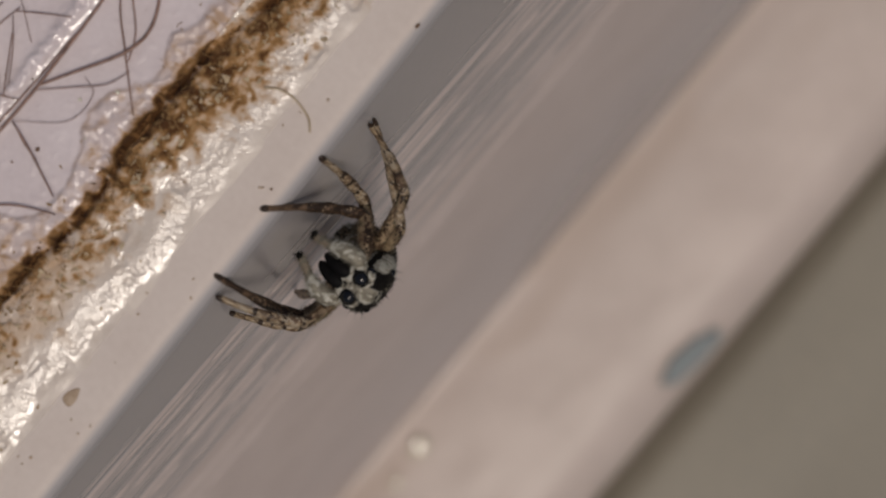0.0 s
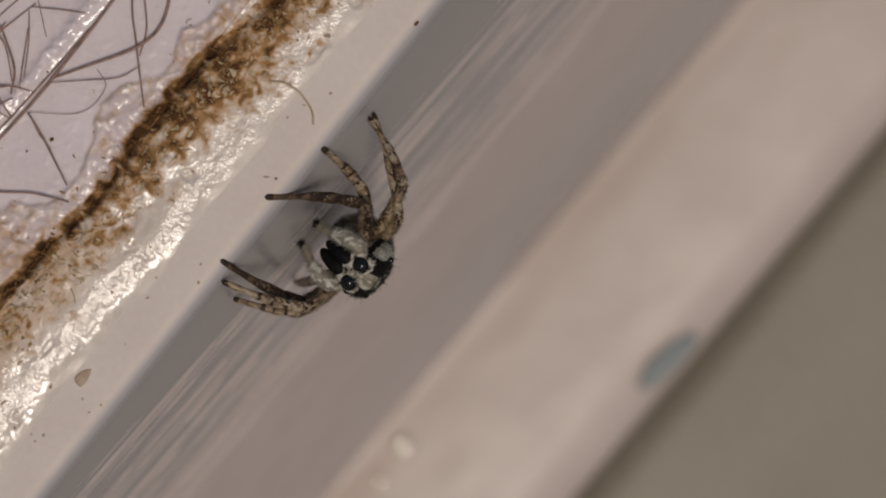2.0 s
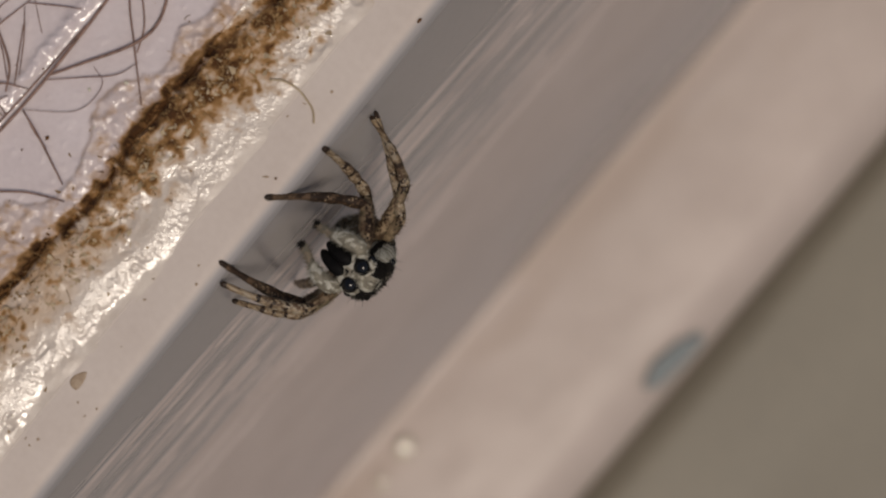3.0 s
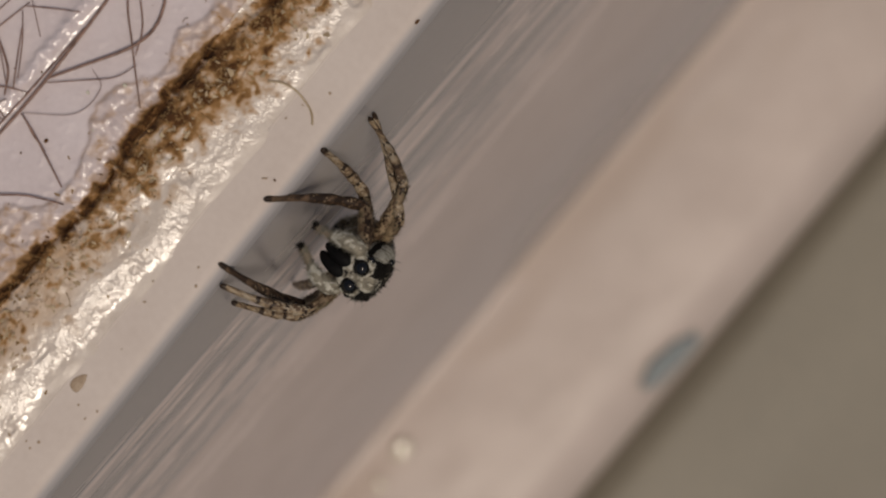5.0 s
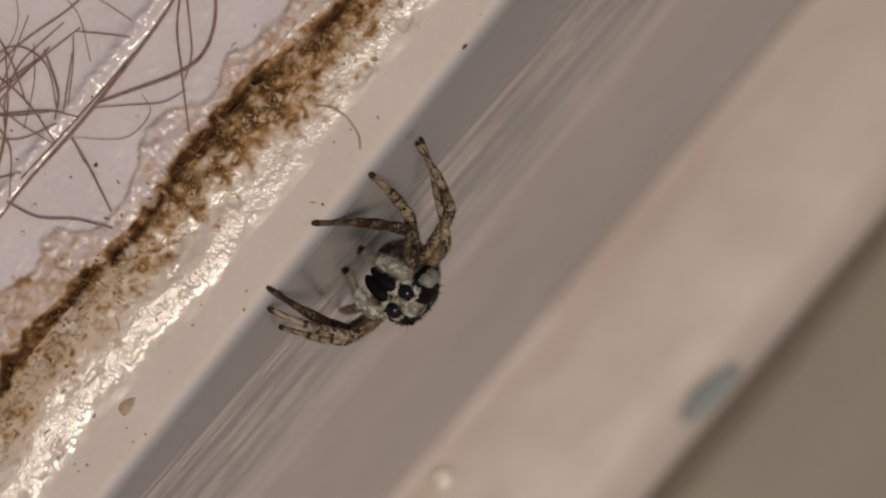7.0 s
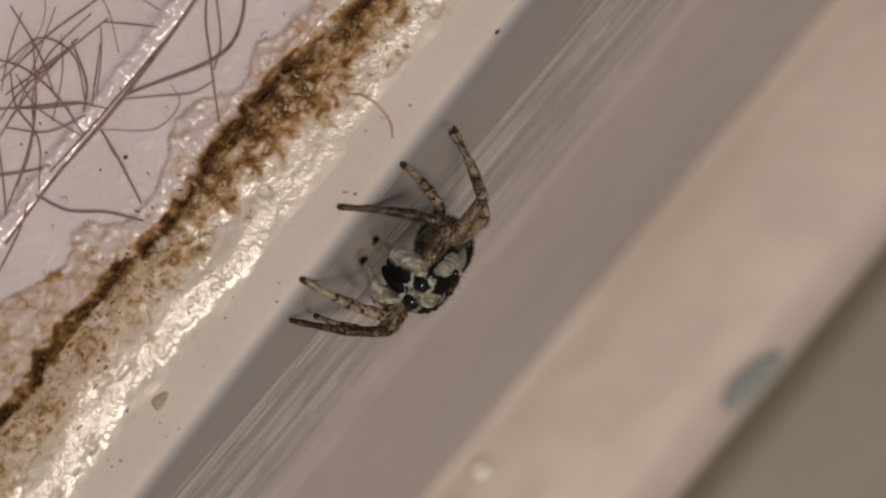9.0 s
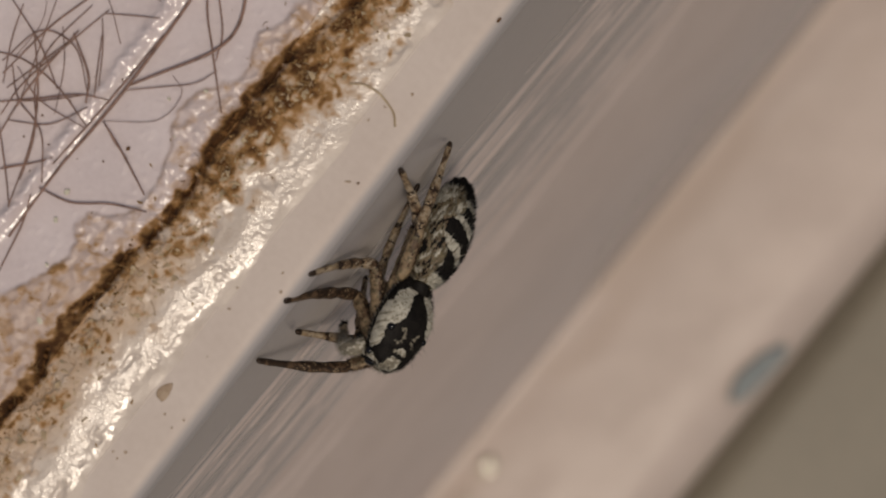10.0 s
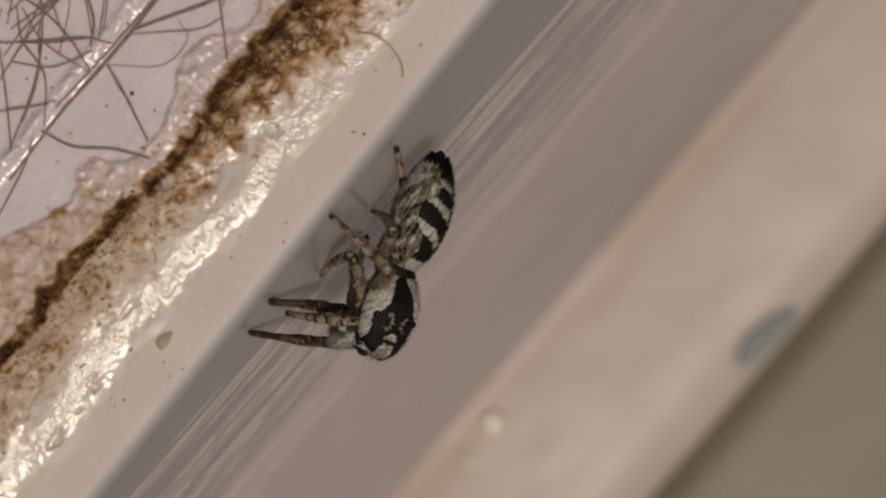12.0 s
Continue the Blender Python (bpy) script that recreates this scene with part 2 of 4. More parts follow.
def grime_at(x, y):
    """How brown the joint is: 0 clean, about 0.5 tan, 1 nearly black."""
    d = x - crack_line(y)
    rough = 2.4 * (fractal(x * 2.3 + 0.6 * grain(x * 5, y * 5, 31), y * 2.3, 4, 33) - 0.5)
    fine = 2.6 * (fractal(x * 5.0, y * 4.2, 3, 41) - 0.5)
    wide = np.interp(y, [-9, -6.5, -5.5, -4.6, -2.7, -1.6, 0.8, 3, 6], [0.25, 0.32, 0.60, 0.90, 1.30, 1.75, 1.60, 1.1, 0.6])
    dense = step(-6.0, -3.6, y) * (1 - 0.7 * step(-0.3, 1.2, y))
    # the gaping line itself, ragged and broken
    half = (0.065 + 0.13 * fractal(3.0 * y, 4.4, 3, 25) + 0.05 * rough + 0.05 * fine) * (1 - 0.40 * step(-5.0, -7.0, y))
    core = np.exp(-(d / np.clip(half, 0.03, 1)) ** 2) * crack_open(y) * (1.15 + 0.4 * fine)
    # flaky brown crust, spread to the sealant's side and a little over the tile
    reach = np.where(d > 0, d / wide, -d / (0.20 + 0.08 * step(-4.5, -6.5, y)))
    crust = 1 - step(0.70, 1.05, reach + 0.50 * rough)
    g = crust * (0.45 + 0.13 * dense + 0.30 * rough + 0.55 * fine + 0.10 * np.exp(-(reach / 0.5) ** 2))
    # thin tan veil with flecks over the lower sealant
    low = step(-3.6, -6.2, y) * step(1.75, 0.9, d + 0.5 * rough) * step(-0.15, 0.1, d)
    g = np.maximum(g, low * (0.29 + 0.20 * rough + 0.75 * np.clip(fine - 0.28, 0, 1)))
    stray = np.exp(-((d - 1.1) / 0.6) ** 2) * np.clip(rough - 0.30, 0, 1) * 1.3
    return np.clip(np.maximum(g, core) + stray, 0, 1.0)


def build_tile():
    """The glazed surface with a raised rib, and a film of dried glue towards the joint."""
    xs, ys = spread_axis(-14.5, -7.4, 0.045, -120, -7.4), spread_axis(-17, 10, 0.05, -150, 150)
    xs = xs[:-5]
    x, y = np.meshgrid(xs, ys, indexing="ij")
    z = 0.03 * (fractal(x * 0.5, y * 0.5, 3, 2) - 0.5)
    rib = np.exp(-((x + 10.42) / 0.16) ** 2)
    z += rib * (0.12 + 0.26 * (fractal(x * 5, y * 5, 3, 61) - 0.4))
    d = x - crack_line(y)
    edge = np.interp(y, [-9, -8, -6, -5.4, -3.8, -2.4, -1.4, 3], [-1.75, -1.35, -1.35, -0.75, -0.80, -1.05, -0.60, -0.95])
    into = d - edge + 0.7 * (fractal(x * 1.3, y * 1.3, 4, 71) - 0.5)
    film = step(-0.08, 0.10, into)
    knobs = fractal(x * 4.5, y * 4.5, 3, 73)
    z += film * (0.04 + 0.20 * np.clip(knobs - 0.32, 0, 1))
    z += 0.012 * step(0.66, 0.74, fractal(x * 6, y * 6, 2, 77))
    z -= 0.45 * np.exp(-(d / crack_half(y)) ** 2) * crack_open(y)
    points = np.stack([x, y, z], -1).reshape(-1, 3)
    verts, faces, extra = solid(points, len(xs), len(ys), -55)
    g = grime_at(x, y)
    rim = np.exp(-(into / 0.06) ** 2) * step(0.40, 0.62, fractal(x * 1.6, y * 1.6, 3, 79))
    seam = np.exp(-((fractal(x * 1.7, y * 1.7, 3, 75) - 0.5) / 0.022) ** 2) * step(0.42, 0.60, fractal(x * 2.3, y * 2.3, 3, 78))
    g = np.clip(g + 0.20 * rim + film * (0.08 + 0.17 * step(-5.0, -8.0, y) + 0.10 * step(-2.5, 0.5, y) + 0.26 * seam + 0.22 * step(0.44, 0.74, fractal(x * 4.6, y * 4.6, 4, 76))), 0, 1)
    ob = make("tile", verts, faces, TILE, values={"grime": np.r_[g.ravel(), np.zeros(extra)]})
    return tagged(ob, "pinkish white glazed surface with hairs and dried glue", "tile", kind="structure")


CREST_Y, CREST_X = [-13.1, -12.1, -9.7, -8.4, -6.3, -4.5, -2.8, 0.0], [-5.83, -5.72, -5.73, -5.68, -5.63, -5.32, -5.42, -5.58]


def crest_line(y):
    """Where the bead's glossy shoulder runs."""
    return np.interp(y, CREST_Y, CREST_X) - 0.26 + 0.55 * (fractal(0.7 * y, 5.5, 4, 95) - 0.5)


def sealant_height(x, y):
    d = x - crack_line(y)
    lump = fractal(x * 1.0, y * 0.7, 4, 83)
    away = x - crest_line(y)
    ramp = np.where(away < 0, np.exp(-(away / 0.55) ** 2), step(1, 0, away / (0.30 + 0.40 * fractal(1.1 * y, 8.5, 3, 97) + 0.5 * fractal(4.5 * y, x * 3.5, 3, 98))))
    strong = (1 - 0.80 * step(-3.6, -0.8, y)) * (0.65 + 0.7 * fractal(1.6 * y, 2.5, 3, 99))
    z = 0.095 * ramp * (0.55 + 0.9 * lump) * strong + 0.12 * np.exp(-((x + 6.75) / 0.5) ** 2) * (0.5 + lump)
    fade = step(-4.75, -5.2, x)
    shiny = np.exp(-((away - 0.30) / 0.28) ** 2) * strong
    z += fade * (0.07 * (fractal(x * 1.4, y * 1.1, 2, 87) - 0.5) + (0.010 + 0.016 * shiny) * (fractal(x * 8, y * 6, 3, 89) - 0.5))
    z += 0.06 * np.exp(-((d - 0.4) / 0.7) ** 2) * step(0.42, 0.58, fractal(x * 4.6, y * 4.6, 3, 93))
    pits = step(0.60, 0.72, fractal(x * 1.7, y * 1.1, 3, 91))
    z -= 0.05 * pits * fade
    z -= 0.5 * np.exp(-(d / crack_half(y)) ** 2) * crack_open(y)
    return z * step(-4.7, -5.3, x) - 0.014 * step(-5.35, -4.6, x)


def build_sealant():
    xs, ys = np.arange(-7.4, -4.59, 0.024), spread_axis(-16, 8, 0.028, -150, 150)
    x, y = np.meshgrid(xs, ys, indexing="ij")
    z = sealant_height(x, y) + 0.005
    away = x - crest_line(y)
    relief = (0.35 + 0.65 * np.exp(-((away - 0.25) / 0.35) ** 2)) * step(0.95, 0.5, away) * step(-4.75, -5.1, x)
    points = np.stack([x, y, z], -1).reshape(-1, 3)
    verts, faces, extra = solid(points, len(xs), len(ys), -1.2)
    ob = make("sealant_bead", verts, faces, SEALANT, values={"grime": np.r_[grime_at(x, y).ravel(), np.zeros(extra)], "relief": np.r_[relief.ravel(), np.zeros(extra)]})
    return tagged(ob, "glossy bumpy old sealant bead stained brown along the joint", "sealant", kind="structure")


FOOT_LINE, FOOT_TURN = 3.66, 0.0275  # where the board's side meets the lower ledge, and its slant


def board_side(z):
    """How far out the board's side stands at a height."""
    return -3.62 + (-0.4 - z) * 0.1761


def build_board():
    """The painted board: a flat cream top, an eased edge and a tall streaked side."""
    ys = spread_axis(-17, 14, 0.06, -150, 150)
    flat = [(x, 0.0) for x in np.linspace(-5.0, -4.10, 14)]
    ease = [(-4.075 + 0.45 * np.sin(a), -0.45 + 0.45 * np.cos(a)) for a in np.linspace(0.05, np.pi / 2 * 0.9, 14)]
    near = [(board_side(z), z) for z in np.arange(-0.43, -18, -0.055)]
    deep = [(board_side(z), z) for z in np.arange(-18, -41.4, -0.8)] + [(board_side(-41.4), -41.4)]
    profile = np.array(flat + ease + near + deep)
    x, y = np.meshgrid(profile[:, 0], ys, indexing="ij")
    z = np.broadcast_to(profile[:, 1][:, None], x.shape).copy()
    # the rows of the side follow the slant of the brush streaks
    slant = -0.19 * (np.clip(y, -14, 9) + 8)
    face = np.arange(len(profile)) >= len(flat) + len(ease)
    follow = step(-0.9, -4.0, profile[:, 1]) * step(-34.0, -18.0, profile[:, 1]) * face
    z = z + follow[:, None] * slant
    x = np.where(face[:, None], board_side(z), x)
    x = x + np.clip(-z / 41.4, 0, 1) * FOOT_TURN * y.clip(-40, 40)
    down = np.clip(-z, 0, None)
    z = z + 0.02 * (fractal(x * 0.8, y * 0.6, 3, 101) - 0.5) * (down < 0.3)
    # bare grey plastic near the edge, over which the paint was dragged out in long dry streaks
    w = down + slant
    drag = fractal(w * 2.6, y * 0.05, 3, 105)
    cover = step(0.47, 0.60, drag + 0.9 * (step(6.5, 16.5, w) - 0.50)) * step(5.0, 8.0, w)
    ridge = np.zeros_like(z)
    rng = np.random.RandomState(4)
    long_lines = [3.6, 4.6, 5.2, 6.1, 6.9, 7.7, 8.6, 9.6, 10.7, 11.9, 13.1, 14.4, 15.6]
    for k in range(88):
        if k < 3 * len(long_lines):
            w0, long, wide, power = long_lines[k % len(long_lines)] + rng.normal(0, 0.35), rng.uniform(9, 30), rng.uniform(0.05, 0.12), rng.uniform(0.75, 1.0)
        else:
            w0, long, wide, power = 1.3 + 8 * rng.rand(), rng.uniform(1.0, 6.0), rng.uniform(0.025, 0.06), rng.uniform(0.3, 0.8)
        wide *= 1 + 0.11 * w0
        y0 = rng.uniform(-24, 4 if k < 39 else 12)
        ends = step(0, 0.15, (y - y0) / long) * (1 - step(0.7, 1.0, (y - y0) / long))
        broken = 0.62 + 0.38 * step(0.35, 0.55, fractal(y * 0.9, w0 * 7, 2, 115))
        off = (w - w0 - 0.008 * rng.normal() * (y - y0)) / wide
        line = power * ends * broken * np.exp(-off ** 4)
        lip = power * ends * broken * np.clip((1 + off / 1.3) / 2, 0, 1) * (1 - step(1.3, 1.6, off))
        cover, ridge = np.maximum(cover, line), np.maximum(ridge, lip * wide)
    cover = np.maximum(cover * step(0.7, 1.5, down), 1 - step(-3.93, -3.70, np.broadcast_to(profile[:, 0][:, None], z.shape)))
    cover = np.maximum(cover, step(14.0, 19.0, w))
    x = x + (0.01 * cover + 0.5 * ridge) * (down > 0.6) * (down < 17.5)
    bare_shade = (1 - np.clip(cover, 0, 1)) * (0.92 + 0.16 * fractal(z * 0.5, y * 0.1, 3, 109))
    # shade painted into the colour: mauve darkening towards the foot and the far end
    foot_shade = (0.26 * step(-8, -30, z) + 0.50 * step(-23, -39, z + 5 * (fractal(w * 0.05, y * 0.09, 3, 121) - 0.5))) * (0.48 + 0.80 * step(-12, 7, y))
    bare_shade = np.maximum(bare_shade, foot_shade * (0.8 + 0.4 * fractal(w * 0.25, y * 0.05, 3, 119)) * (down > 4))
    points = np.stack([x, y, z], -1).reshape(-1, 3)
    k = np.arange(len(points)).reshape(x.shape)
    # the inner face of the block, straight down from the top's hidden edge
    verts, faces = points.tolist(), sheet(len(profile), len(ys))
    low_out, top_in = k[-1], k[0]
    base = len(verts)
    verts += [[-5.0, py, -55.0] for py in ys] + [[points[i][0], points[i][1], -55.0] for i in low_out]
    n = len(ys)
    for j in range(n - 1):
        faces.append((int(top_in[j + 1]), int(top_in[j]), base + j, base + j + 1))
        faces.append((int(low_out[j]), int(low_out[j + 1]), base + n + j + 1, base + n + j))
        faces.append((base + j, base + n + j, base + n + j + 1, base + j + 1))
    side_faces = [int(profile[i][1] < -0.6) for i in range(len(profile) - 1) for _ in range(n - 1)]
    side_faces += [1] * (len(faces) - len(side_faces))
    ob = make("sill_board", verts, faces, [BOARD, SIDE], slots=side_faces, values={"bare_and_shade": np.r_[bare_shade.ravel() * 0.6, np.zeros(2 * n)]})
    return tagged(ob, "cream painted sill board with a streaked grey side", "sill board", kind="structure")


def build_ledge():
    """The lower ledge, with an open joint against the board and a rounded nose."""
    ys = np.r_[np.linspace(-150, -32, 6)[:-1], np.arange(-32, 32, 0.5), np.linspace(32, 150, 6)]
    fillet = [(-0.05, 0.25), (0.02, -0.12), (0.10, -0.16), (0.40, -0.14), (0.75, -0.09), (1.05, -0.05), (1.40, -0.02)]
    top = [(x, 0.05 * np.sin((x - 1.75) * 0.67)) for x in np.linspace(1.75, 6.2, 15)]
    nose = [(6.4 + 2.9 * np.sin(a), -2.9 + 2.9 * np.cos(a)) for a in np.linspace(0.1, np.pi / 2 * 0.96, 18)]
    side = [(9.35, -3.6), (9.4, -4.5), (9.45, -7.0), (9.5, -9.0)]
    profile = np.array(fillet + top + nose + side)
    x, y = np.meshgrid(profile[:, 0], ys, indexing="ij")
    z = np.broadcast_to(profile[:, 1][:, None], x.shape) - 41.2
    z = z + 0.28 * (fractal(x * 0.35, y * 0.22, 3, 111) - 0.5) * step(0.2, 1.5, x) * (z > -43)
    x = x + FOOT_LINE + FOOT_TURN * y.clip(-40, 40)
    points = np.stack([x, y, z], -1).reshape(-1, 3)
    verts, faces, extra = solid(points, len(profile), len(ys), -55)
    # worn tan patches along the joint
    back = np.broadcast_to(profile[:, 0][:, None], x.shape)
    stain = 0.34 * step(3.4, 0.4, back + 2.2 * (fractal(back * 0.5, y * 0.13, 3, 113) - 0.5)) * step(0.35, 0.65, fractal(back * 0.7 + 3, y * 0.22, 3, 114))
    ob = make("lower_ledge", verts, faces, LEDGE, values={"stain": np.r_[stain.ravel(), np.zeros(extra)]})
    return tagged(ob, "cream painted lower ledge with a rounded nose", "ledge", kind="structure")


def build_floor():
    xs, ys = np.r_[np.linspace(13.02, 40, 75), np.linspace(42, 160, 12)], np.linspace(-150, 150, 80)
    x, y = np.meshgrid(xs, ys, indexing="ij")
    x = x + FOOT_TURN * y.clip(-40, 40)
    z = -44.0 - 0.9 * np.exp(-((x - FOOT_TURN * y.clip(-40, 40) - 13.02) / 0.7) ** 2) + 0.25 * (fractal(x * 0.25, y * 0.15, 3, 121) - 0.5)
    verts, faces, extra = solid(np.stack([x, y, z], -1).reshape(-1, 3), len(xs), len(ys), -55)
    ob = make("floor", verts, faces, FLOOR)
    return tagged(ob, "dull grey green surface below the ledge", "floor", kind="structure")


build_tile()
build_sealant()
build_board()
build_ledge()
build_floor()


# ---------------------------------------------------------------- dirt, hairs and marks
def chips(rng, count, where, size, tall=0.25):
    """Many small flat flakes with broken outlines, tilted every way, at the places that where(rng) gives."""
    verts, faces = [], []
    for _ in range(count):
        p, s = np.array(where(rng)), size * rng.uniform(0.5, 1.7)
        k = rng.randint(5, 8)
        a = np.sort(rng.uniform(0, 2 * np.pi, k))
        r = s * rng.uniform(0.6, 1.6, k)
        turn, stretch = rng.uniform(0, np.pi), rng.uniform(0.18, 0.7)
        u, v = r * np.cos(a), r * np.sin(a) * stretch
        u, v = u * np.cos(turn) - v * np.sin(turn), u * np.sin(turn) + v * np.cos(turn)
        lean = rng.normal(0, 0.35, 2)
        z = u * lean[0] + v * lean[1]
        n, thick = len(verts), s * tall
        verts += [(p[0] + a0, p[1] + b0, p[2] + c0) for a0, b0, c0 in zip(u, v, z)]
        verts += [(p[0] + a0 * 0.85, p[1] + b0 * 0.85, p[2] + c0 + thick) for a0, b0, c0 in zip(u, v, z)]
        faces.append(tuple(n + k + i for i in range(k)))
        faces += [(n + i, n + (i + 1) % k, n + k + (i + 1) % k, n + k + i) for i in range(k)]
    return verts, faces


def ground_at(x, y):
    if x > -7.4:
        return float(sealant_height(np.array(x), np.array(y)))
    return 0.03


def along_joint(spread_near, spread_far, bias, clear=0.0):
    def where(rng):
        while True:
            y = rng.uniform(-15, 8)
            d = rng.normal(bias, spread_near if rng.rand() < 0.6 else spread_far)
            x = float(crack_line(np.array(y))) + d
            if x < -5.1 and abs(d) > clear and rng.rand() < 0.15 + float(grime_at(np.array(x), np.array(y))):
                return x, y, ground_at(x, y) - 0.01
    return where


def build_dirt():
    rng = np.random.RandomState(8)
    for name, count, where, size, m, label in (
        ("dirt_crumbs", 650, along_joint(0.05, 0.20, 0.05), 0.045, DIRT, "dark brown dirt crumbs packed along the cracked joint"),
        ("dust_crumbs", 1500, along_joint(0.35, 0.75, 0.40, 0.20), 0.05, DIRT_PALE, "tan dust and dirt crumbs on the sealant"),
        ("sealant_flakes", 380, along_joint(0.30, 0.50, 0.85, 0.40), 0.080, FLAKE, "pale flakes of peeling sealant beside the joint"),
    ):
        ob = make(name, *chips(rng, count, where, size), m, smooth=False)
        tagged(ob, label, "dirt", kind="stuff")
    # short brown fibres caught in the joint
    shapes, where = [], along_joint(0.3, 0.8, 0.3)
    for _ in range(70):
        x, y, z = where(rng)
        a, long = rng.uniform(0, 2 * np.pi), rng.uniform(0.15, 0.5)
        bend = rng.uniform(-0.5, 0.5) * long
        way, off = np.array((np.cos(a), np.sin(a), 0)), np.array((-np.sin(a), np.cos(a), 0))
        p = np.array((x, y, z + 0.02))
        shapes.append(tube(spline([p, p + way * long * 0.5 + off * bend * 0.4 + (0, 0, 0.05), p + way * long], 5), 0.008, 4))
    tagged(make("dirt_fibres", *joined(shapes), DIRT_PALE), "short brown fibres caught in the dirty joint", "dirt", kind="stuff")


HAIRS = np.random.RandomState(12)


def lay_hair(thick, *points):
    """One long loose hair through a few places on the tile."""
    path = spline([(x, y, 0.07 + 0.05 * HAIRS.rand()) for x, y in points], 26)
    path[:, 2] += 0.03 + thick
    ob = make("hair", *tube(path, thick * (0.55 + 0.45 * np.sin(np.linspace(0.35, 2.8, 26))), 6), HAIR)
    tagged(ob, "fine dark brown hair lying on the tile", "hair", "hairs on the tile")


def build_hairs():
    """Animal hairs lying loose on the tile, some crossing each other."""
    rng = HAIRS
    lay_hair(0.0396, (-10.60, 2.88), (-10.36, 1.36), (-10.05, -0.22), (-9.97, -2.95), (-10.02, -4.37), (-10.08, -5.59), (-10.03, -7.61))
    lay_hair(0.0246, (-10.04, -1.42), (-10.08, -2.83), (-10.16, -4.19), (-10.27, -5.57))
    lay_hair(0.0396, (-9.97, -2.95), (-9.51, -2.2), (-8.85, -1.08), (-8.71, -0.28), (-9.05, 0.55), (-9.72, 1.25), (-10.97, 2.22))
    lay_hair(0.0264, (-10.85, 1.96), (-9.79, -0.02), (-8.85, -1.03), (-7.76, -2.1))
    lay_hair(0.0229, (-10.75, 1.32), (-9.58, 0.15), (-8.93, -0.54), (-8.64, -1.17))
    lay_hair(0.0106, (-9.25, -2.09), (-8.8, -2.33), (-8.9, -3.18), (-9.9, -3.98))
    lay_hair(0.0264, (-9.93, -4), (-9.12, -4.31), (-8.03, -4.81))
    lay_hair(0.0158, (-9.99, -3.11), (-9.3, -2.47), (-8.71, -1.91), (-8.47, -1.34))
    lay_hair(0.0264, (-10.18, -6.22), (-9.36, -6.04), (-8.57, -5.49), (-7.74, -5.1))
    lay_hair(0.0211, (-12.3, -5.22), (-11.59, -4.57), (-10.77, -3.83), (-10.14, -3.52))
    lay_hair(0.0299, (-11.81, -2.74), (-10.9, -3.33), (-10.53, -3.91))
    lay_hair(0.0229, (-12.61, -3.28), (-11.62, -4.42), (-11.01, -5.51), (-10.5, -7.03))
    lay_hair(0.0211, (-13.33, -4.37), (-12.4, -3.99), (-11.33, -4.01), (-10.19, -4.34))
    lay_hair(0.0211, (-12.26, -5.27), (-11.16, -6.32), (-10.4, -7.12))
    lay_hair(0.0211, (-12.53, -4.27), (-11.91, -4.82), (-10.97, -5.13), (-10.2, -6.09))
    lay_hair(0.0194, (-11.23, -2.37), (-10.74, -3.2), (-10.45, -3.68))
    lay_hair(0.0176, (-11.27, -6.5), (-10.71, -5.89), (-10.37, -5.44))
    lay_hair(0.0246, (-11.75, -2.6), (-11.87, -4.44), (-11.74, -5.92))
    lay_hair(0.0194, (-11.79, -2.99), (-11.97, -3.65), (-12.3, -4.78))
    lay_hair(0.0229, (-10.24, -6.47), (-9.98, -7.14), (-9.7, -8.48))
    lay_hair(0.0176, (-9.81, -4.04), (-9.4, -4.23), (-8.9, -4.37))
    lay_hair(0.0200, (-12.78, -4.32), (-12.48, -3.17), (-11.57, -2.99), (-10.62, -3.71))
    lay_hair(0.0200, (-11.10, -5.12), (-11.77, -4.33), (-12.06, -3.37), (-11.87, -1.92))
    lay_hair(0.0220, (-10.67, -6.35), (-10.99, -5.42), (-11.55, -4.54))
    lay_hair(0.0180, (-12.18, -5.09), (-11.35, -4.44), (-10.62, -3.71))
    lay_hair(0.0180, (-11.80, -5.39), (-10.92, -4.84), (-10.43, -3.95))
    lay_hair(0.0180, (-10.54, -3.39), (-11.01, -2.62), (-11.48, -2.02))
    lay_hair(0.0180, (-11.50, -1.90), (-10.97, -1.55), (-10.37, -1.18))
    lay_hair(0.0240, (-12.59, -4.56), (-12.37, -2.97), (-11.98, -1.62), (-11.87, -0.84))
    lay_hair(0.0180, (-13.23, -2.92), (-12.94, -3.75), (-12.44, -4.75))
    lay_hair(0.0180, (-11.21, -6.38), (-10.83, -6.01), (-10.47, -5.61))
    lay_hair(0.0160, (-12.41, -4.21), (-11.46, -4.53), (-10.16, -4.40))
    lay_hair(0.0200, (-13.54, -2.98), (-12.31, -3.44), (-11.30, -4.06))
    lay_hair(0.0160, (-12.66, -2.31), (-12.16, -3.85), (-11.81, -4.97))
    lay_hair(0.0220, (-11.47, -1.76), (-11.76, -3.02), (-12.04, -4.45), (-12.02, -5.39))
    lay_hair(0.0140, (-12.12, -2.77), (-11.51, -3.52), (-10.97, -4.59))
    for _ in range(12):
        x, y, a = rng.uniform(-14.5, -11.2), rng.uniform(-9.5, 2.5), rng.uniform(0, np.pi)
        long, bend = rng.uniform(2.0, 4.5), rng.uniform(-2.2, 2.2)
        way, off = np.array((np.cos(a), np.sin(a))), np.array((-np.sin(a), np.cos(a)))
        mid = np.array((x, y))
        pts = [mid - way * long / 2, mid - way * long * 0.15 + off * bend * 0.5, mid + way * long * 0.2 + off * bend * 0.45, mid + way * long / 2 - off * bend * 0.2]
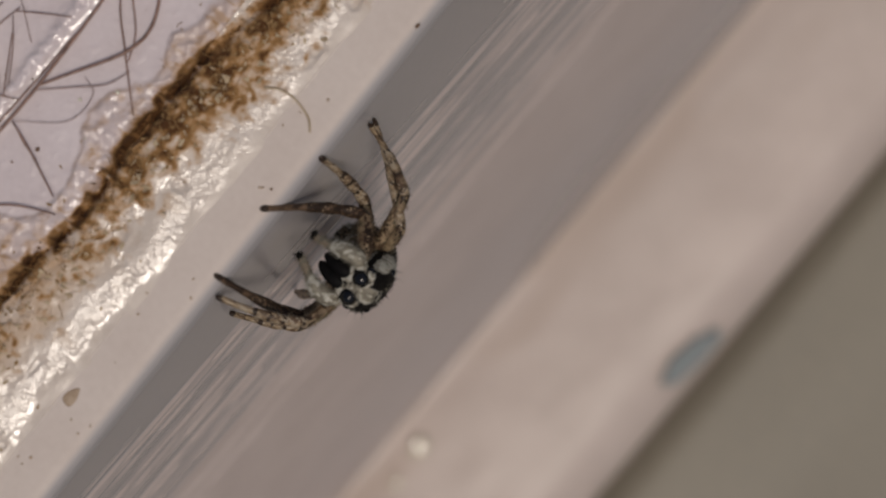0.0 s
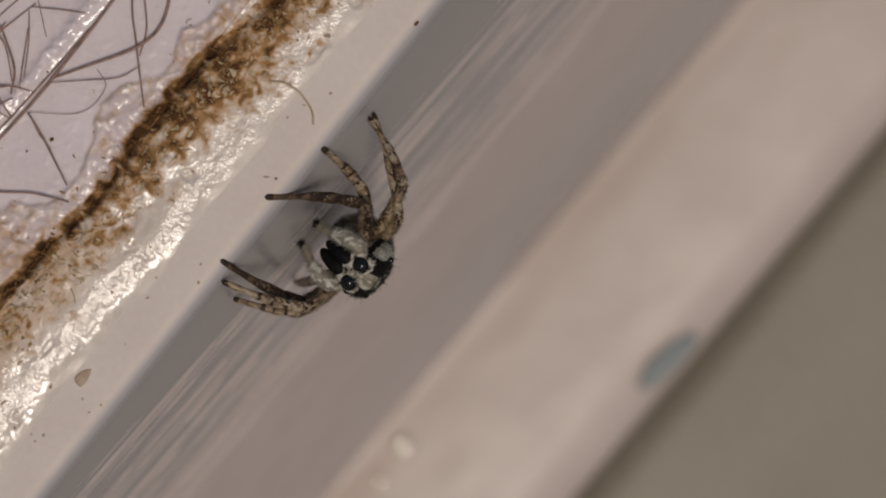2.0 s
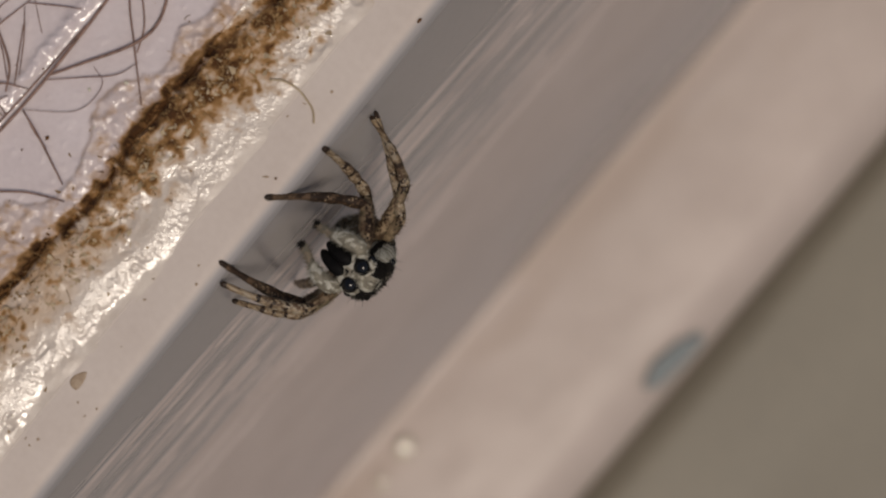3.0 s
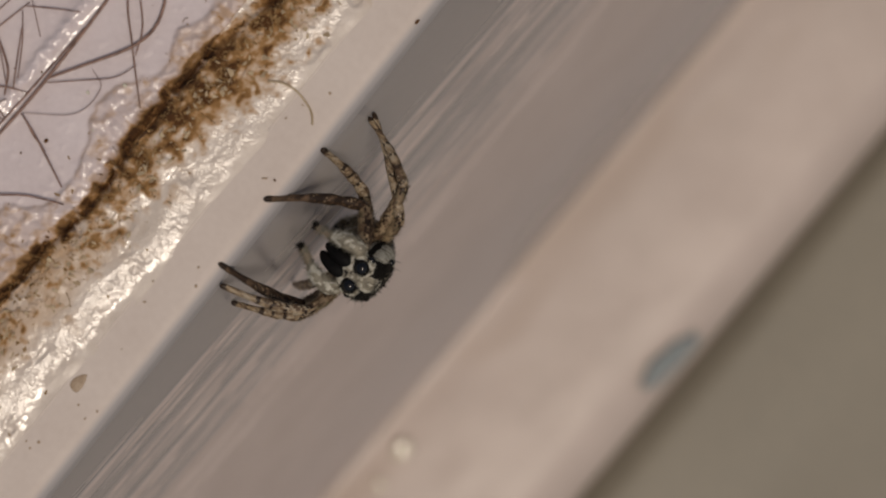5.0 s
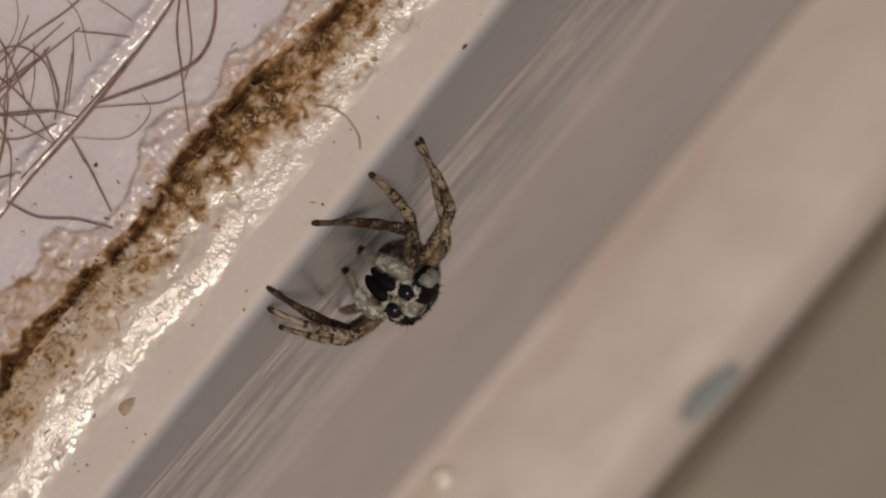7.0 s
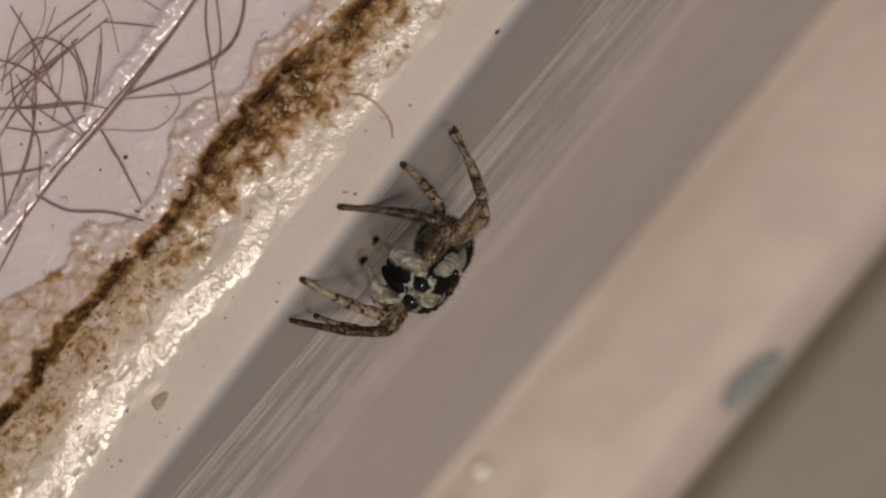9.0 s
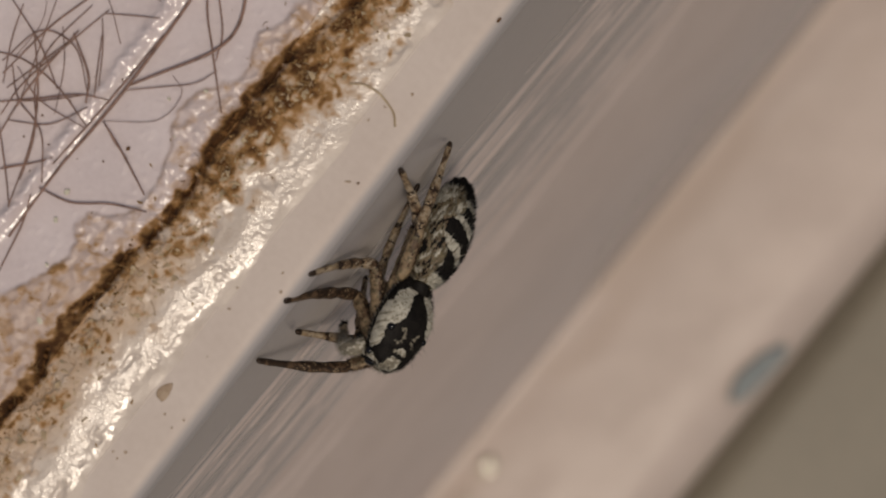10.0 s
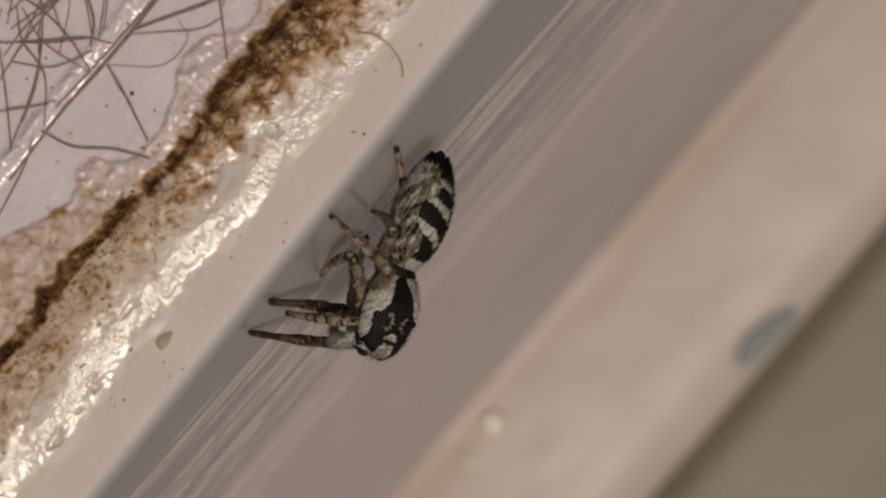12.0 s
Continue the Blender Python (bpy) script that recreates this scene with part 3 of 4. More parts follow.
        path = spline([(*q, 0.09 + 0.04 * rng.rand()) for q in pts], 22)
        path[:, 0] = np.minimum(path[:, 0], -8.6)
        ob = make("hair", *tube(path, rng.uniform(0.008, 0.016), 5), HAIR)
        tagged(ob, "thin dark brown hair tangled on the tile", "hair", "hairs on the tile")


def blot(name, x, y, z, wide, long, turn, m, label, category, tall=0.03, seed=0, tip=0.0, taper=0.0):
    """A thin dried drop with an uneven outline."""
    verts, faces, sides = [], [], 22
    wave = 1 + 0.28 * (fractal(np.cos(np.arange(sides) * 2 * np.pi / sides) * 1.6 + 5, np.sin(np.arange(sides) * 2 * np.pi / sides) * 1.6 + 5, 3, seed + 3) - 0.5) * 2
    for r, h in ((1.0, -0.02), (0.96, 0.5), (0.75, 0.95), (0.35, 0.8)):
        for j in range(sides):
            a = 2 * np.pi * j / sides
            u, v = r * wave[j] * np.cos(a) * (1 - taper * np.sin(a)) * wide / 2, r * wave[j] * np.sin(a) * long / 2
            c, s = np.cos(radians(turn)), np.sin(radians(turn))
            verts.append((u * c - v * s, u * s + v * c, h * tall))
    for i in range(3):
        for j in range(sides):
            k = (j + 1) % sides
            faces.append((i * sides + j, i * sides + k, (i + 1) * sides + k, (i + 1) * sides + j))
    faces.append(tuple(3 * sides + j for j in range(sides)))
    faces.append(tuple(range(sides - 1, -1, -1)))
    ob = make(name, verts, faces, m)
    ob.matrix_world = place(x, y, z, 0, tip, 0)
    return tagged(ob, label, category)


def build_marks():
    blot("residue_spot", -4.76, -8.26, 0.002, 0.30, 0.52, -12, SPOT, "brown teardrop of dried residue on the cream paint", "stain", 0.012, 3, taper=0.6)
    blot("dirt_speck", -4.10, -1.43, 0.002, 0.07, 0.06, 0, DIRT, "tiny dark dirt speck on the cream paint", "speck", 0.03, 5)
    blot("dirt_speck", -4.32, -1.55, 0.002, 0.16, 0.05, 40, SPOT, "faint brown dirt speck on the cream paint", "speck", 0.02, 6)
    blot("dirt_speck", -9.06, -4.16, 0.02, 0.10, 0.12, 0, DIRT, "tiny dark dirt speck on the tile", "speck", 0.04, 7)
    blot("dirt_speck", -3.80, 3.80, -0.06, 0.07, 0.15, 0, DIRT, "dark chip on the edge of the board", "speck", 0.05, 8)
    rng = np.random.RandomState(31)
    for k in range(16):
        x, y = rng.uniform(-11.5, -8.4), rng.uniform(-9, 2)
        blot("dirt_speck", x, y, 0.02, rng.uniform(0.03, 0.08), rng.uniform(0.03, 0.08), rng.uniform(0, 90), DIRT, "tiny dark dirt speck on the tile", "speck", 0.02, 40 + k)
    for k in range(16):
        x, y = rng.uniform(-4.9, -3.95), rng.uniform(-13, 5)
        blot("dirt_speck", x, y, 0.001, rng.uniform(0.03, 0.11), rng.uniform(0.03, 0.09), rng.uniform(0, 90), SPOT, "faint brown dirt speck on the cream paint", "speck", 0.012, 80 + k)
    for k, (x, y, w) in enumerate([(-9.6, -5.9, 0.12), (-8.21, -8.70, 0.22), (-9.4, -6.6, 0.10), (-8.9, -7.6, 0.08), (-9.0, -2.6, 0.07), (-8.4, -1.9, 0.09), (-8.0, -4.0, 0.12), (-8.3, -3.2, 0.10)]):
        blot("glue_drop", x, y, 0.03, w, w * 1.5, 20 * k, GLUE, "shiny clear drop of dried glue on the tile", "glue", 0.07, 120 + k)
    arc = spline([(-5.73, 0.36, 0.12), (-5.43, 0.55, 0.11), (-5.07, 0.61, 0.07), (-4.70, 0.54, 0.045), (-4.42, 0.42, 0.045), (-4.22, 0.20, 0.045)], 24)
    tagged(make("fibre", *tube(arc, 0.026, 6, 0.4), FLAKE), "short curled brown fibre lying on the cream paint", "fibre")
    blot("paint_smear", 11.9, 3.3, -41.55, 1.3, 3.8, -8, TEAL, "teal paint smear on the nose of the ledge", "paint", 0.15, 9, 33)
    blot("glue_drop", 4.75, -7.7, -41.15, 0.8, 1.1, 0, GLUE, "shiny pale glue drop at the foot of the board", "glue", 0.45, 10)
    blot("glue_drop", 4.95, -9.6, -41.1, 0.4, 0.6, 30, GLUE, "small shiny glue drop at the foot of the board", "glue", 0.25, 11)
    blot("paint_chip", 22.0, -3.0, -44.0, 0.9, 1.3, 20, GLUE, "pale yellow chip on the grey green surface", "chip", 0.3, 12)


build_dirt()
build_hairs()
build_marks()


# ---------------------------------------------------------------- the spider
def hull(ys, half_width, top, bottom, power=2.4, sides=44):
    """A closed body along y from its half widths, tops and bottoms."""
    verts, faces = [], []
    for y, w, t, b in zip(ys, half_width, top, bottom):
        mid, tall = (t + b) / 2, (t - b) / 2
        for j in range(sides):
            a = 2 * np.pi * j / sides
            c, s = np.cos(a), np.sin(a)
            verts.append((w * np.sign(c) * abs(c) ** (2 / power), y, mid + tall * np.sign(s) * abs(s) ** (2 / power)))
    n = len(ys)
    for i in range(n - 1):
        for j in range(sides):
            k = (j + 1) % sides
            faces.append((i * sides + j, i * sides + k, (i + 1) * sides + k, (i + 1) * sides + j))
    faces.append(tuple(range(sides)))
    faces.append(tuple((n - 1) * sides + j for j in range(sides - 1, -1, -1)))
    return np.array(verts), faces


def middles(shape):
    v = np.asarray(shape[0])
    return np.array([v[list(f)].mean(0) for f in shape[1]])


def coat_of_hair(shape, slots, rng, count, long, lean, thick=0.009):
    """Short bristles that stand on a body, each with the colour of its spot."""
    v = np.asarray(shape[0])
    quads = [i for i, f in enumerate(shape[1]) if len(f) == 4]
    centre = v.mean(0)
    verts, faces, out = [], [], []
    for i in rng.choice(quads, count):
        f = shape[1][i]
        w = rng.dirichlet(np.ones(4))
        p = (v[list(f)] * w[:, None]).sum(0)
        nrm = np.cross(v[f[1]] - v[f[0]], v[f[2]] - v[f[0]])
        nrm /= np.linalg.norm(nrm) + 1e-12
        if nrm @ (p - centre) < 0:
            nrm = -nrm
        way = nrm + np.asarray(lean) + rng.normal(0, 0.28, 3)
        way /= np.linalg.norm(way)
        side = np.cross(way, nrm + (0.01, 0.02, 0.03))
        side /= np.linalg.norm(side) + 1e-12
        other = np.cross(way, side)
        size = long * rng.uniform(0.5, 1.4)
        n = len(verts)
        verts += [p + side * thick, p - side * thick * 0.5 + other * thick, p - side * thick * 0.5 - other * thick, p + way * size]
        faces += [(n, n + 1, n + 3), (n + 1, n + 2, n + 3), (n + 2, n, n + 3)]
        out += [slots[i]] * 3
    return (np.array(verts), faces), out


def build_spider():
    """A zebra-striped jumping spider; x to its right, y ahead, z up, origin in the middle of the carapace."""
    rng = np.random.RandomState(77)
    spider = new("jumping_spider")
    tagged(spider, "small black and white striped jumping spider with banded amber legs", "spider")
    skins = [BLACK, WHITE, GREY, TAN, PALE]
    # carapace: high and boxy in front, sloping down behind
    s = np.linspace(0, 1, 130)
    ys = -1.2 + 2.34 * (0.5 - 0.5 * np.cos(np.pi * s))
    u = (ys + 1.2) / 2.34
    width = 0.77 * np.clip(np.sin(np.pi * (0.05 + 0.85 * u) ** 0.90), 0, 1) ** 0.52
    width[0] = 0.16
    top = 0.04 + 0.56 * step(0.0, 0.42, u) - 0.12 * step(0.62, 1.0, u)
    bottom = -0.22 - 0.20 * np.sin(np.pi * u) + 0.04 * step(0.9, 1.0, u)
    close = np.sqrt(np.clip(1 - (np.clip(u - 0.91, 0, 1) / 0.0905) ** 2, 0.0, 1))
    width, top, bottom = width * close, 0.06 + (top - 0.06) * close, 0.06 + (bottom - 0.06) * close
    shell = hull(ys, width, top, bottom, 2.3, 136)
    c = middles(shell)
    x, cy, cz = c[:, 0], c[:, 1], c[:, 2]
    wob = fractal(x * 4 + 9, cy * 4 + cz * 4 + 9, 4, 3) - 0.5
    jag = 0.16 * wob + 0.12 * (fractal(x * 17 + 9, cy * 13 + cz * 9 + 9, 2, 4) - 0.5)
    speck = fractal(x * 22 + 3, cy * 20 + cz * 15 + 3, 2, 7)
    ax, ay = np.abs(x) + 0.6 * jag, cy + 0.7 * jag
    upper = cz > 0.12 + 0.5 * jag
    slots = np.zeros(len(c), int)
    # white bands along both sides of the back, broad behind and narrow beside the eyes
    inner = np.interp(cy, [-1.0, -0.75, -0.35, -0.12, 0.10, 0.4, 0.9], [0.06, 0.22, 0.34, 0.42, 0.645, 0.62, 0.60])
    outer = np.interp(cy, [-1.0, -0.75, -0.35, 0.2, 0.6, 0.95], [0.28, 0.60, 0.78, 0.84, 0.82, 0.66])
    band = (cz > 0.02 + 0.4 * jag) & (ax > inner) & (ax < outer) & (ay > -0.95) & (ay < 0.92)
    slots[band] = np.where(speck[band] > 0.66, 2, 1)
    # pale marks on the black eye field: a chevron, two crescents and the brow
    chevron = (np.abs(ay - 0.54 - 0.45 * ax) < 0.05 + 0.03 * (ax < 0.10)) & (ax < 0.20) & upper
    crescent = (np.abs(np.hypot(np.abs(x) - 0.33, cy - 0.22) + 0.5 * jag - 0.19) < 0.045) & (np.abs(x) < 0.36) & upper
    slots[chevron] = np.where(speck[chevron] > 0.52, 2, 1)
    slots[crescent & (speck > 0.47)] = 2
    brow = (ay > 0.78) & upper & (ax < 0.19)
    slots[brow] = np.where(speck[brow] > 0.50, 2, 1)
    slots[ay < -1.0] = 0
    # the flanks: black, with a pale rim at the foot and tan below
    slots[(cz < -0.15 + 0.3 * jag) & (cz > -0.235 + 0.3 * jag) & (cy < 0.85)] = 1
    slots[cz < -0.28] = 3
    front = (ay > 0.94) & (cz < 0.26)
    slots[front] = np.where(speck[front] > 0.60, 2, np.where(speck[front] < 0.36, 0, 1))
    slots[-1] = 1
    body = part("carapace", shell, skins, spider, "black carapace with white side bands and a pale brow", slots=slots)
    fuzz, tone = coat_of_hair(shell, slots, rng, 3600, 0.085, (0, -0.4, 0.0), 0.007)
    part("carapace_bristles", fuzz, skins, body, "short black and white bristles", slots=tone)
    whisk, tone = coat_of_hair(shell, np.zeros(len(c), int), rng, 130, 0.26, (0, 0.6, 0.2), 0.005)
    part("long_bristles", whisk, skins, body, "long thin dark bristles", slots=tone)

    def skin(px, py):
        w, t, b = (np.interp(py, ys, a) for a in (width, top, bottom))
        return (t + b) / 2 + (t - b) / 2 * max(1 - (abs(px) / w) ** 2.3, 0) ** (1 / 2.3)

    face = ball((0, 0.98, -0.03), (0.57, 0.17, 0.46), 34, 44)
    mid = middles(face)
    mottle = fractal(mid[:, 0] * 9 + 4, mid[:, 2] * 9 + 4, 3, 8)
    part("face", face, skins, body, "pale scaly face round the eyes", slots=np.where(mottle > 0.60, 0, np.where(mottle > 0.45, 2, 1)))
    for name, ex, ey, ez, r in (("front_eye", 0.275, 1.06, 0.0, 0.20), ("side_eye", 0.52, 0.90, 0.07, 0.115), ("rear_eye", 0.57, 0.12, skin(0.57, 0.12) - 0.02, 0.095)):
        for side in (1, -1):
            part(name, ball((ex * side, ey, ez), (r, r, r), 14, 24), EYE, body, "glossy black eye")
            if name == "front_eye":
                a = np.linspace(0, 2 * np.pi, 25)
                rim = np.stack([ex * side + 0.196 * np.cos(a), np.full(25, 1.13), ez + 0.196 * np.sin(a)], -1)
                part("eye_rim", tube(rim, 0.020, 6), BLACK, body, "dark rim round the eye")
    for side in (1, -1):
        jaw = tube(spline([(0.14 * side, 0.94, -0.26), (0.16 * side, 0.97, -0.52), (0.15 * side, 0.87, -0.84), (0.12 * side, 0.70, -1.10)], 13), np.interp(np.arange(13), [0, 3, 6, 9, 11, 12], [0.16, 0.20, 0.19, 0.15, 0.10, 0.04]), 16)
        part("jaw", jaw, JAW, body, "shiny black jaw")
        n = 54
        path = spline([(0.48 * side, 0.80, -0.24), (0.63 * side, 1.04, -0.40), (0.59 * side, 1.10, -0.78), (0.47 * side, 1.00, -1.10), (0.36 * side, 0.80, -1.42), (0.32 * side, 0.62, -1.66)], n)
        palp = tube(path, np.interp(np.linspace(0, 25, n), [0, 4, 9, 13, 15, 19, 23, 25], [0.14, 0.20, 0.21, 0.15, 0.10, 0.09, 0.075, 0.04]), 26)
        mid = middles(palp)
        down, mottle = mid[:, 2], fractal(mid[:, 0] * 11 + 4, mid[:, 2] * 9 + mid[:, 1] * 9, 3, 19 + side)
        tones = np.where(down < -1.52, 0, np.where(down < -1.05, np.where(mottle > 0.5, 4, 2), np.where(mottle > 0.50, 2, 1)))
        feeler = part("feeler", palp, skins, body, "white hairy feeler with a thin dark tip", slots=tones)
        fuzz, tone = coat_of_hair(palp, tones, rng, 700, 0.12, (0, 0.3, -0.3), 0.007)
        part("feeler_bristles", fuzz, skins, feeler.parent, "white bristles", slots=tone)
    # the underside, with the sockets of the eight legs
    part("breastplate", ball((0, -0.10, -0.36), (0.36, 0.72, 0.14), 10, 20), TAN, body, "tan breastplate under the body")
    for hip, _, _, stout in LEGS.values():
        h = np.array(hip)
        part("leg_socket", tube(spline([h * (0.35, 1, 1.05), h * (0.75, 1, 1.08), h * (1.1, 1, 1.0)], 7), np.array([0.08, 0.17, 0.21, 0.22, 0.20, 0.16, 0.06]) * stout, 12), OLIVE if stout < 0.9 else TAN, body, "olive brown leg socket")
    # abdomen, its own origin at the waist
    s = np.linspace(0, 1, 120)
    v = 0.5 - 0.5 * np.cos(np.pi * s)
    ys = -2.85 * v
    width = 0.80 * np.clip(np.sin(np.pi * (0.06 + 0.93 * v) ** 0.92), 0.02, 1) ** 0.60
    top = 0.04 + 0.69 * np.clip(np.sin(np.pi * (0.05 + 0.93 * v) ** 0.95), 0, 1) ** 0.6
    bottom = -0.06 - 0.64 * np.clip(np.sin(np.pi * (0.05 + 0.92 * v)), 0, 1) ** 0.6
    shell = hull(ys, width, top, bottom, 2.1, 120)
    c = middles(shell)
    jag = 0.30 * (fractal(c[:, 0] * 4 + 9, c[:, 1] * 4 + c[:, 2] * 3 + 29, 4, 6) - 0.5) + 0.12 * (fractal(c[:, 0] * 15 + 9, c[:, 1] * 9 + c[:, 2] * 15, 2, 12) - 0.5)
    spray = 0.5 * fractal(c[:, 0] * 12 + 9, c[:, 1] * 4 + c[:, 2] * 16 + 29, 4, 16) + 0.5 * fractal(c[:, 0] * 5 + 9, c[:, 1] * 5 + c[:, 2] * 5 + 9, 3, 17)
    ax, back = np.abs(c[:, 0]) / 0.82, -c[:, 1] / 0.95
    slots = np.zeros(len(c), int)
    for at, half in ((0.14, 0.16), (0.98, 0.125), (1.74, 0.12), (2.42, 0.09)):
        slots[(np.abs(back - at - 0.55 * (ax - 0.55) * (at > 0.5) + jag * 0.5) < half) & ((ax > 0.18) | (at < 0.5))] = 1
    slots[(slots == 1) & (spray < 0.36)] = 2
    flank = c[:, 2] < 0.20 + 0.5 * jag - 0.12 * np.cos(back * 4.2)
    slots[flank] = np.where(spray[flank] > 0.585, 1, np.where(spray[flank] > 0.535, 2, np.where(spray[flank] > 0.44, 5, 3)))
    slots[flank & (spray < 0.40)] = 0
    slots[back > 2.80 + 0.3 * jag] = 0
    skins = [BLACK, WHITE, GREY, TAN, PALE, OLIVE]
    abdomen = part("abdomen", shell, skins, spider, "furry black abdomen with slanting white bars and olive grey flanks", slots=slots)
    fuzz, tone = coat_of_hair(shell, slots, rng, 5200, 0.13, (0, -1.3, 0.0), 0.008)
    part("abdomen_bristles", fuzz, skins, abdomen, "short black, white and grey bristles", slots=tone)
    tip = tube([(0, -2.66, 0.0), (0, -2.86, 0.0), (0, -3.0, -0.03), (0, -3.06, -0.04)], np.array([0.19, 0.16, 0.11, 0.03]), 12)
    part("spinneret", tip, BLACK, abdomen, "dark spinneret")
    part("waist", tube([(0, 0.25, -0.05), (0, 0.0, -0.02), (0, -0.2, 0.0)], np.array([0.26, 0.22, 0.25]), 14), BLACK, abdomen, "narrow dark waist")
    return spider, abdomen


LEG_TONES = [DARK, TAN, PALE, RUST, AMBER, OLIVE]


def build_leg(spider, upper, lower, stout, seed, dusk):
    """A leg in two rigid pieces, each along its own y: thigh, then knee, shin and the slimmer dark-tipped foot."""
    rng = np.random.RandomState(seed)

    def piece(name, length, stops, radii, parent, label, foot):
        n = 64
        s = np.linspace(0, 1, n)
        arch = 0.13 * np.sin(np.pi * s**0.8) if foot else 0.09 * np.sin(np.pi * s)
        path = np.stack([0.02 * np.sin(3 * s + seed), -0.09 + s * (length + (0.09 if foot else 0.18)), arch], -1)
        shape = tube(path, np.interp(s, stops, radii) * stout * (1 + 0.04 * np.sin(s * 31 + seed)), 18, 0.88)
        mid = middles(shape)
        along = np.clip(mid[:, 1] / length, 0, 1) + 0.035 * (fractal(mid[:, 0] * 14 + 5, mid[:, 1] * 9 + 5, 2, seed) - 0.5)
        blotch = fractal(mid[:, 0] * 6 + 5, mid[:, 1] * 4.5 + mid[:, 2] * 6 + 5, 4, seed + 1)
        side = np.abs(mid[:, 0]) / 0.2 + 0.5 * (blotch - 0.5)
        fleck = fractal(mid[:, 0] * 25 + 5, mid[:, 1] * 14 + mid[:, 2] * 25 + 5, 2, seed + 2)
        mix = 0.40 * blotch + 0.60 * fleck
        tones = np.where(mix > 0.61, 3, np.where(mix > 0.52, 1, np.where((mix > 0.42) | (not foot), 4, 2)))
        tones[(side > 0.72) & (fleck > 0.40)] = 3
        tones[(side > 0.88) & (fleck > 0.48)] = 0
        if foot:
            for at, half in ((0.02, 0.02), (0.235, 0.022), (0.40, 0.016), (0.565, 0.026), (0.79, 0.008)):
                tones[(np.abs(along - at) < half * (0.4 + 1.2 * blotch)) & (fleck > 0.36)] = 0
            tones[along > 0.93] = 0
            if dusk:
                tones[(along < 0.58) & (mix > 0.42)] = 0
                tones[(along < 0.58) & (tones == 2)] = 3
                tones[(along < 0.58) & (fleck > 0.68)] = 1
                tones[(along > 0.58) & (along < 0.93)] = np.where(blotch[(along > 0.58) & (along < 0.93)] > 0.45, 3, 0)
        else:
            tones = np.where((tones == 4) & (blotch > 0.48), 1, np.where(tones == 1, 5, tones))
            tones[(along > 0.90) & (fleck > 0.46)] = 0
        ob = part(name, shape, LEG_TONES, parent, label, slots=tones)
        fuzz, tone = coat_of_hair(shape, tones, rng, 420, 0.10, (0, 0.7, 0), 0.005)
        if not foot:
            part("leg_bristles", fuzz, LEG_TONES, ob, "fine bristles", slots=tone)
        return ob

    thigh = piece("leg", upper, [0, 0.05, 0.2, 0.5, 0.8, 0.93, 0.98, 1], [0.05, 0.14, 0.20, 0.215, 0.19, 0.17, 0.12, 0.05], spider, "amber leg blotched with dark brown", False)
    shin = piece("shin", lower, [0, 0.015, 0.05, 0.13, 0.22, 0.25, 0.36, 0.52, 0.565, 0.60, 0.76, 0.79, 0.86, 0.96, 0.99, 1], [0.05, 0.12, 0.16, 0.175, 0.155, 0.14, 0.165, 0.145, 0.125, 0.108, 0.095, 0.09, 0.098, 0.09, 0.065, 0.02], thigh, "banded shin with a slim dark-tipped foot", True)
    return thigh, shin


#       name: side, hip in the body, upper and lower length, stoutness
LEGS = {}
for sign, side_name in ((1, "right"), (-1, "left")):
    LEGS[side_name + "_1"] = ((0.40 * sign, 0.62, -0.30), 1.25, 2.85, 0.98)
    LEGS[side_name + "_2"] = ((0.48 * sign, 0.20, -0.32), 1.40, 2.30, 0.92)
    LEGS[side_name + "_3"] = ((0.50 * sign, -0.45, -0.34), 1.95, 2.00, 0.90)
    LEGS[side_name + "_4"] = ((0.42 * sign, -0.92, -0.30), 1.50, 2.80, 0.86)
spider, abdomen = build_spider()
LEG_PARTS = {name: build_leg(spider, upper, lower, stout, 3 + n, name.endswith("1")) for n, (name, (hip, upper, lower, stout)) in enumerate(LEGS.items())}


# ---------------------------------------------------------------- what moves
def frame_of(place_mm, ahead, up):
    """A pose from a place, a heading and a rough upward direction."""
    f = Vector(ahead).normalized()
    r = f.cross(Vector(up)).normalized()
    u = r.cross(f)
    m = Matrix((r, f, u)).transposed().to_4x4()
    m.translation = Vector(place_mm) * MM
    return m


def leg_poses(body, hip, foot, upper, lower, pole):
    """Thigh and shin poses that bring the foot to a place, the knee bent towards pole (all but the hip in the world)."""
    h, target = Vector(hip), (body.inverted() @ (Vector(foot) * MM)) / MM
    out = (body.to_3x3().inverted() @ Vector(pole)).normalized()
    d = target - h
    far = min(d.length, (upper + lower) * 0.995)
    far = max(far, abs(upper - lower) * 1.05)
    way = d.normalized()
    a = (upper**2 - lower**2 + far**2) / (2 * far)
    rise = math.sqrt(max(upper**2 - a**2, 0))
    out = (out - way * out.dot(way)).normalized()
    knee, end = h + way * a + out * rise, h + way * far
    thigh = frame_of(h, knee - h, out)
    shin_in_body = frame_of(knee, end - knee, out)
    return thigh, thigh.inverted() @ shin_in_body


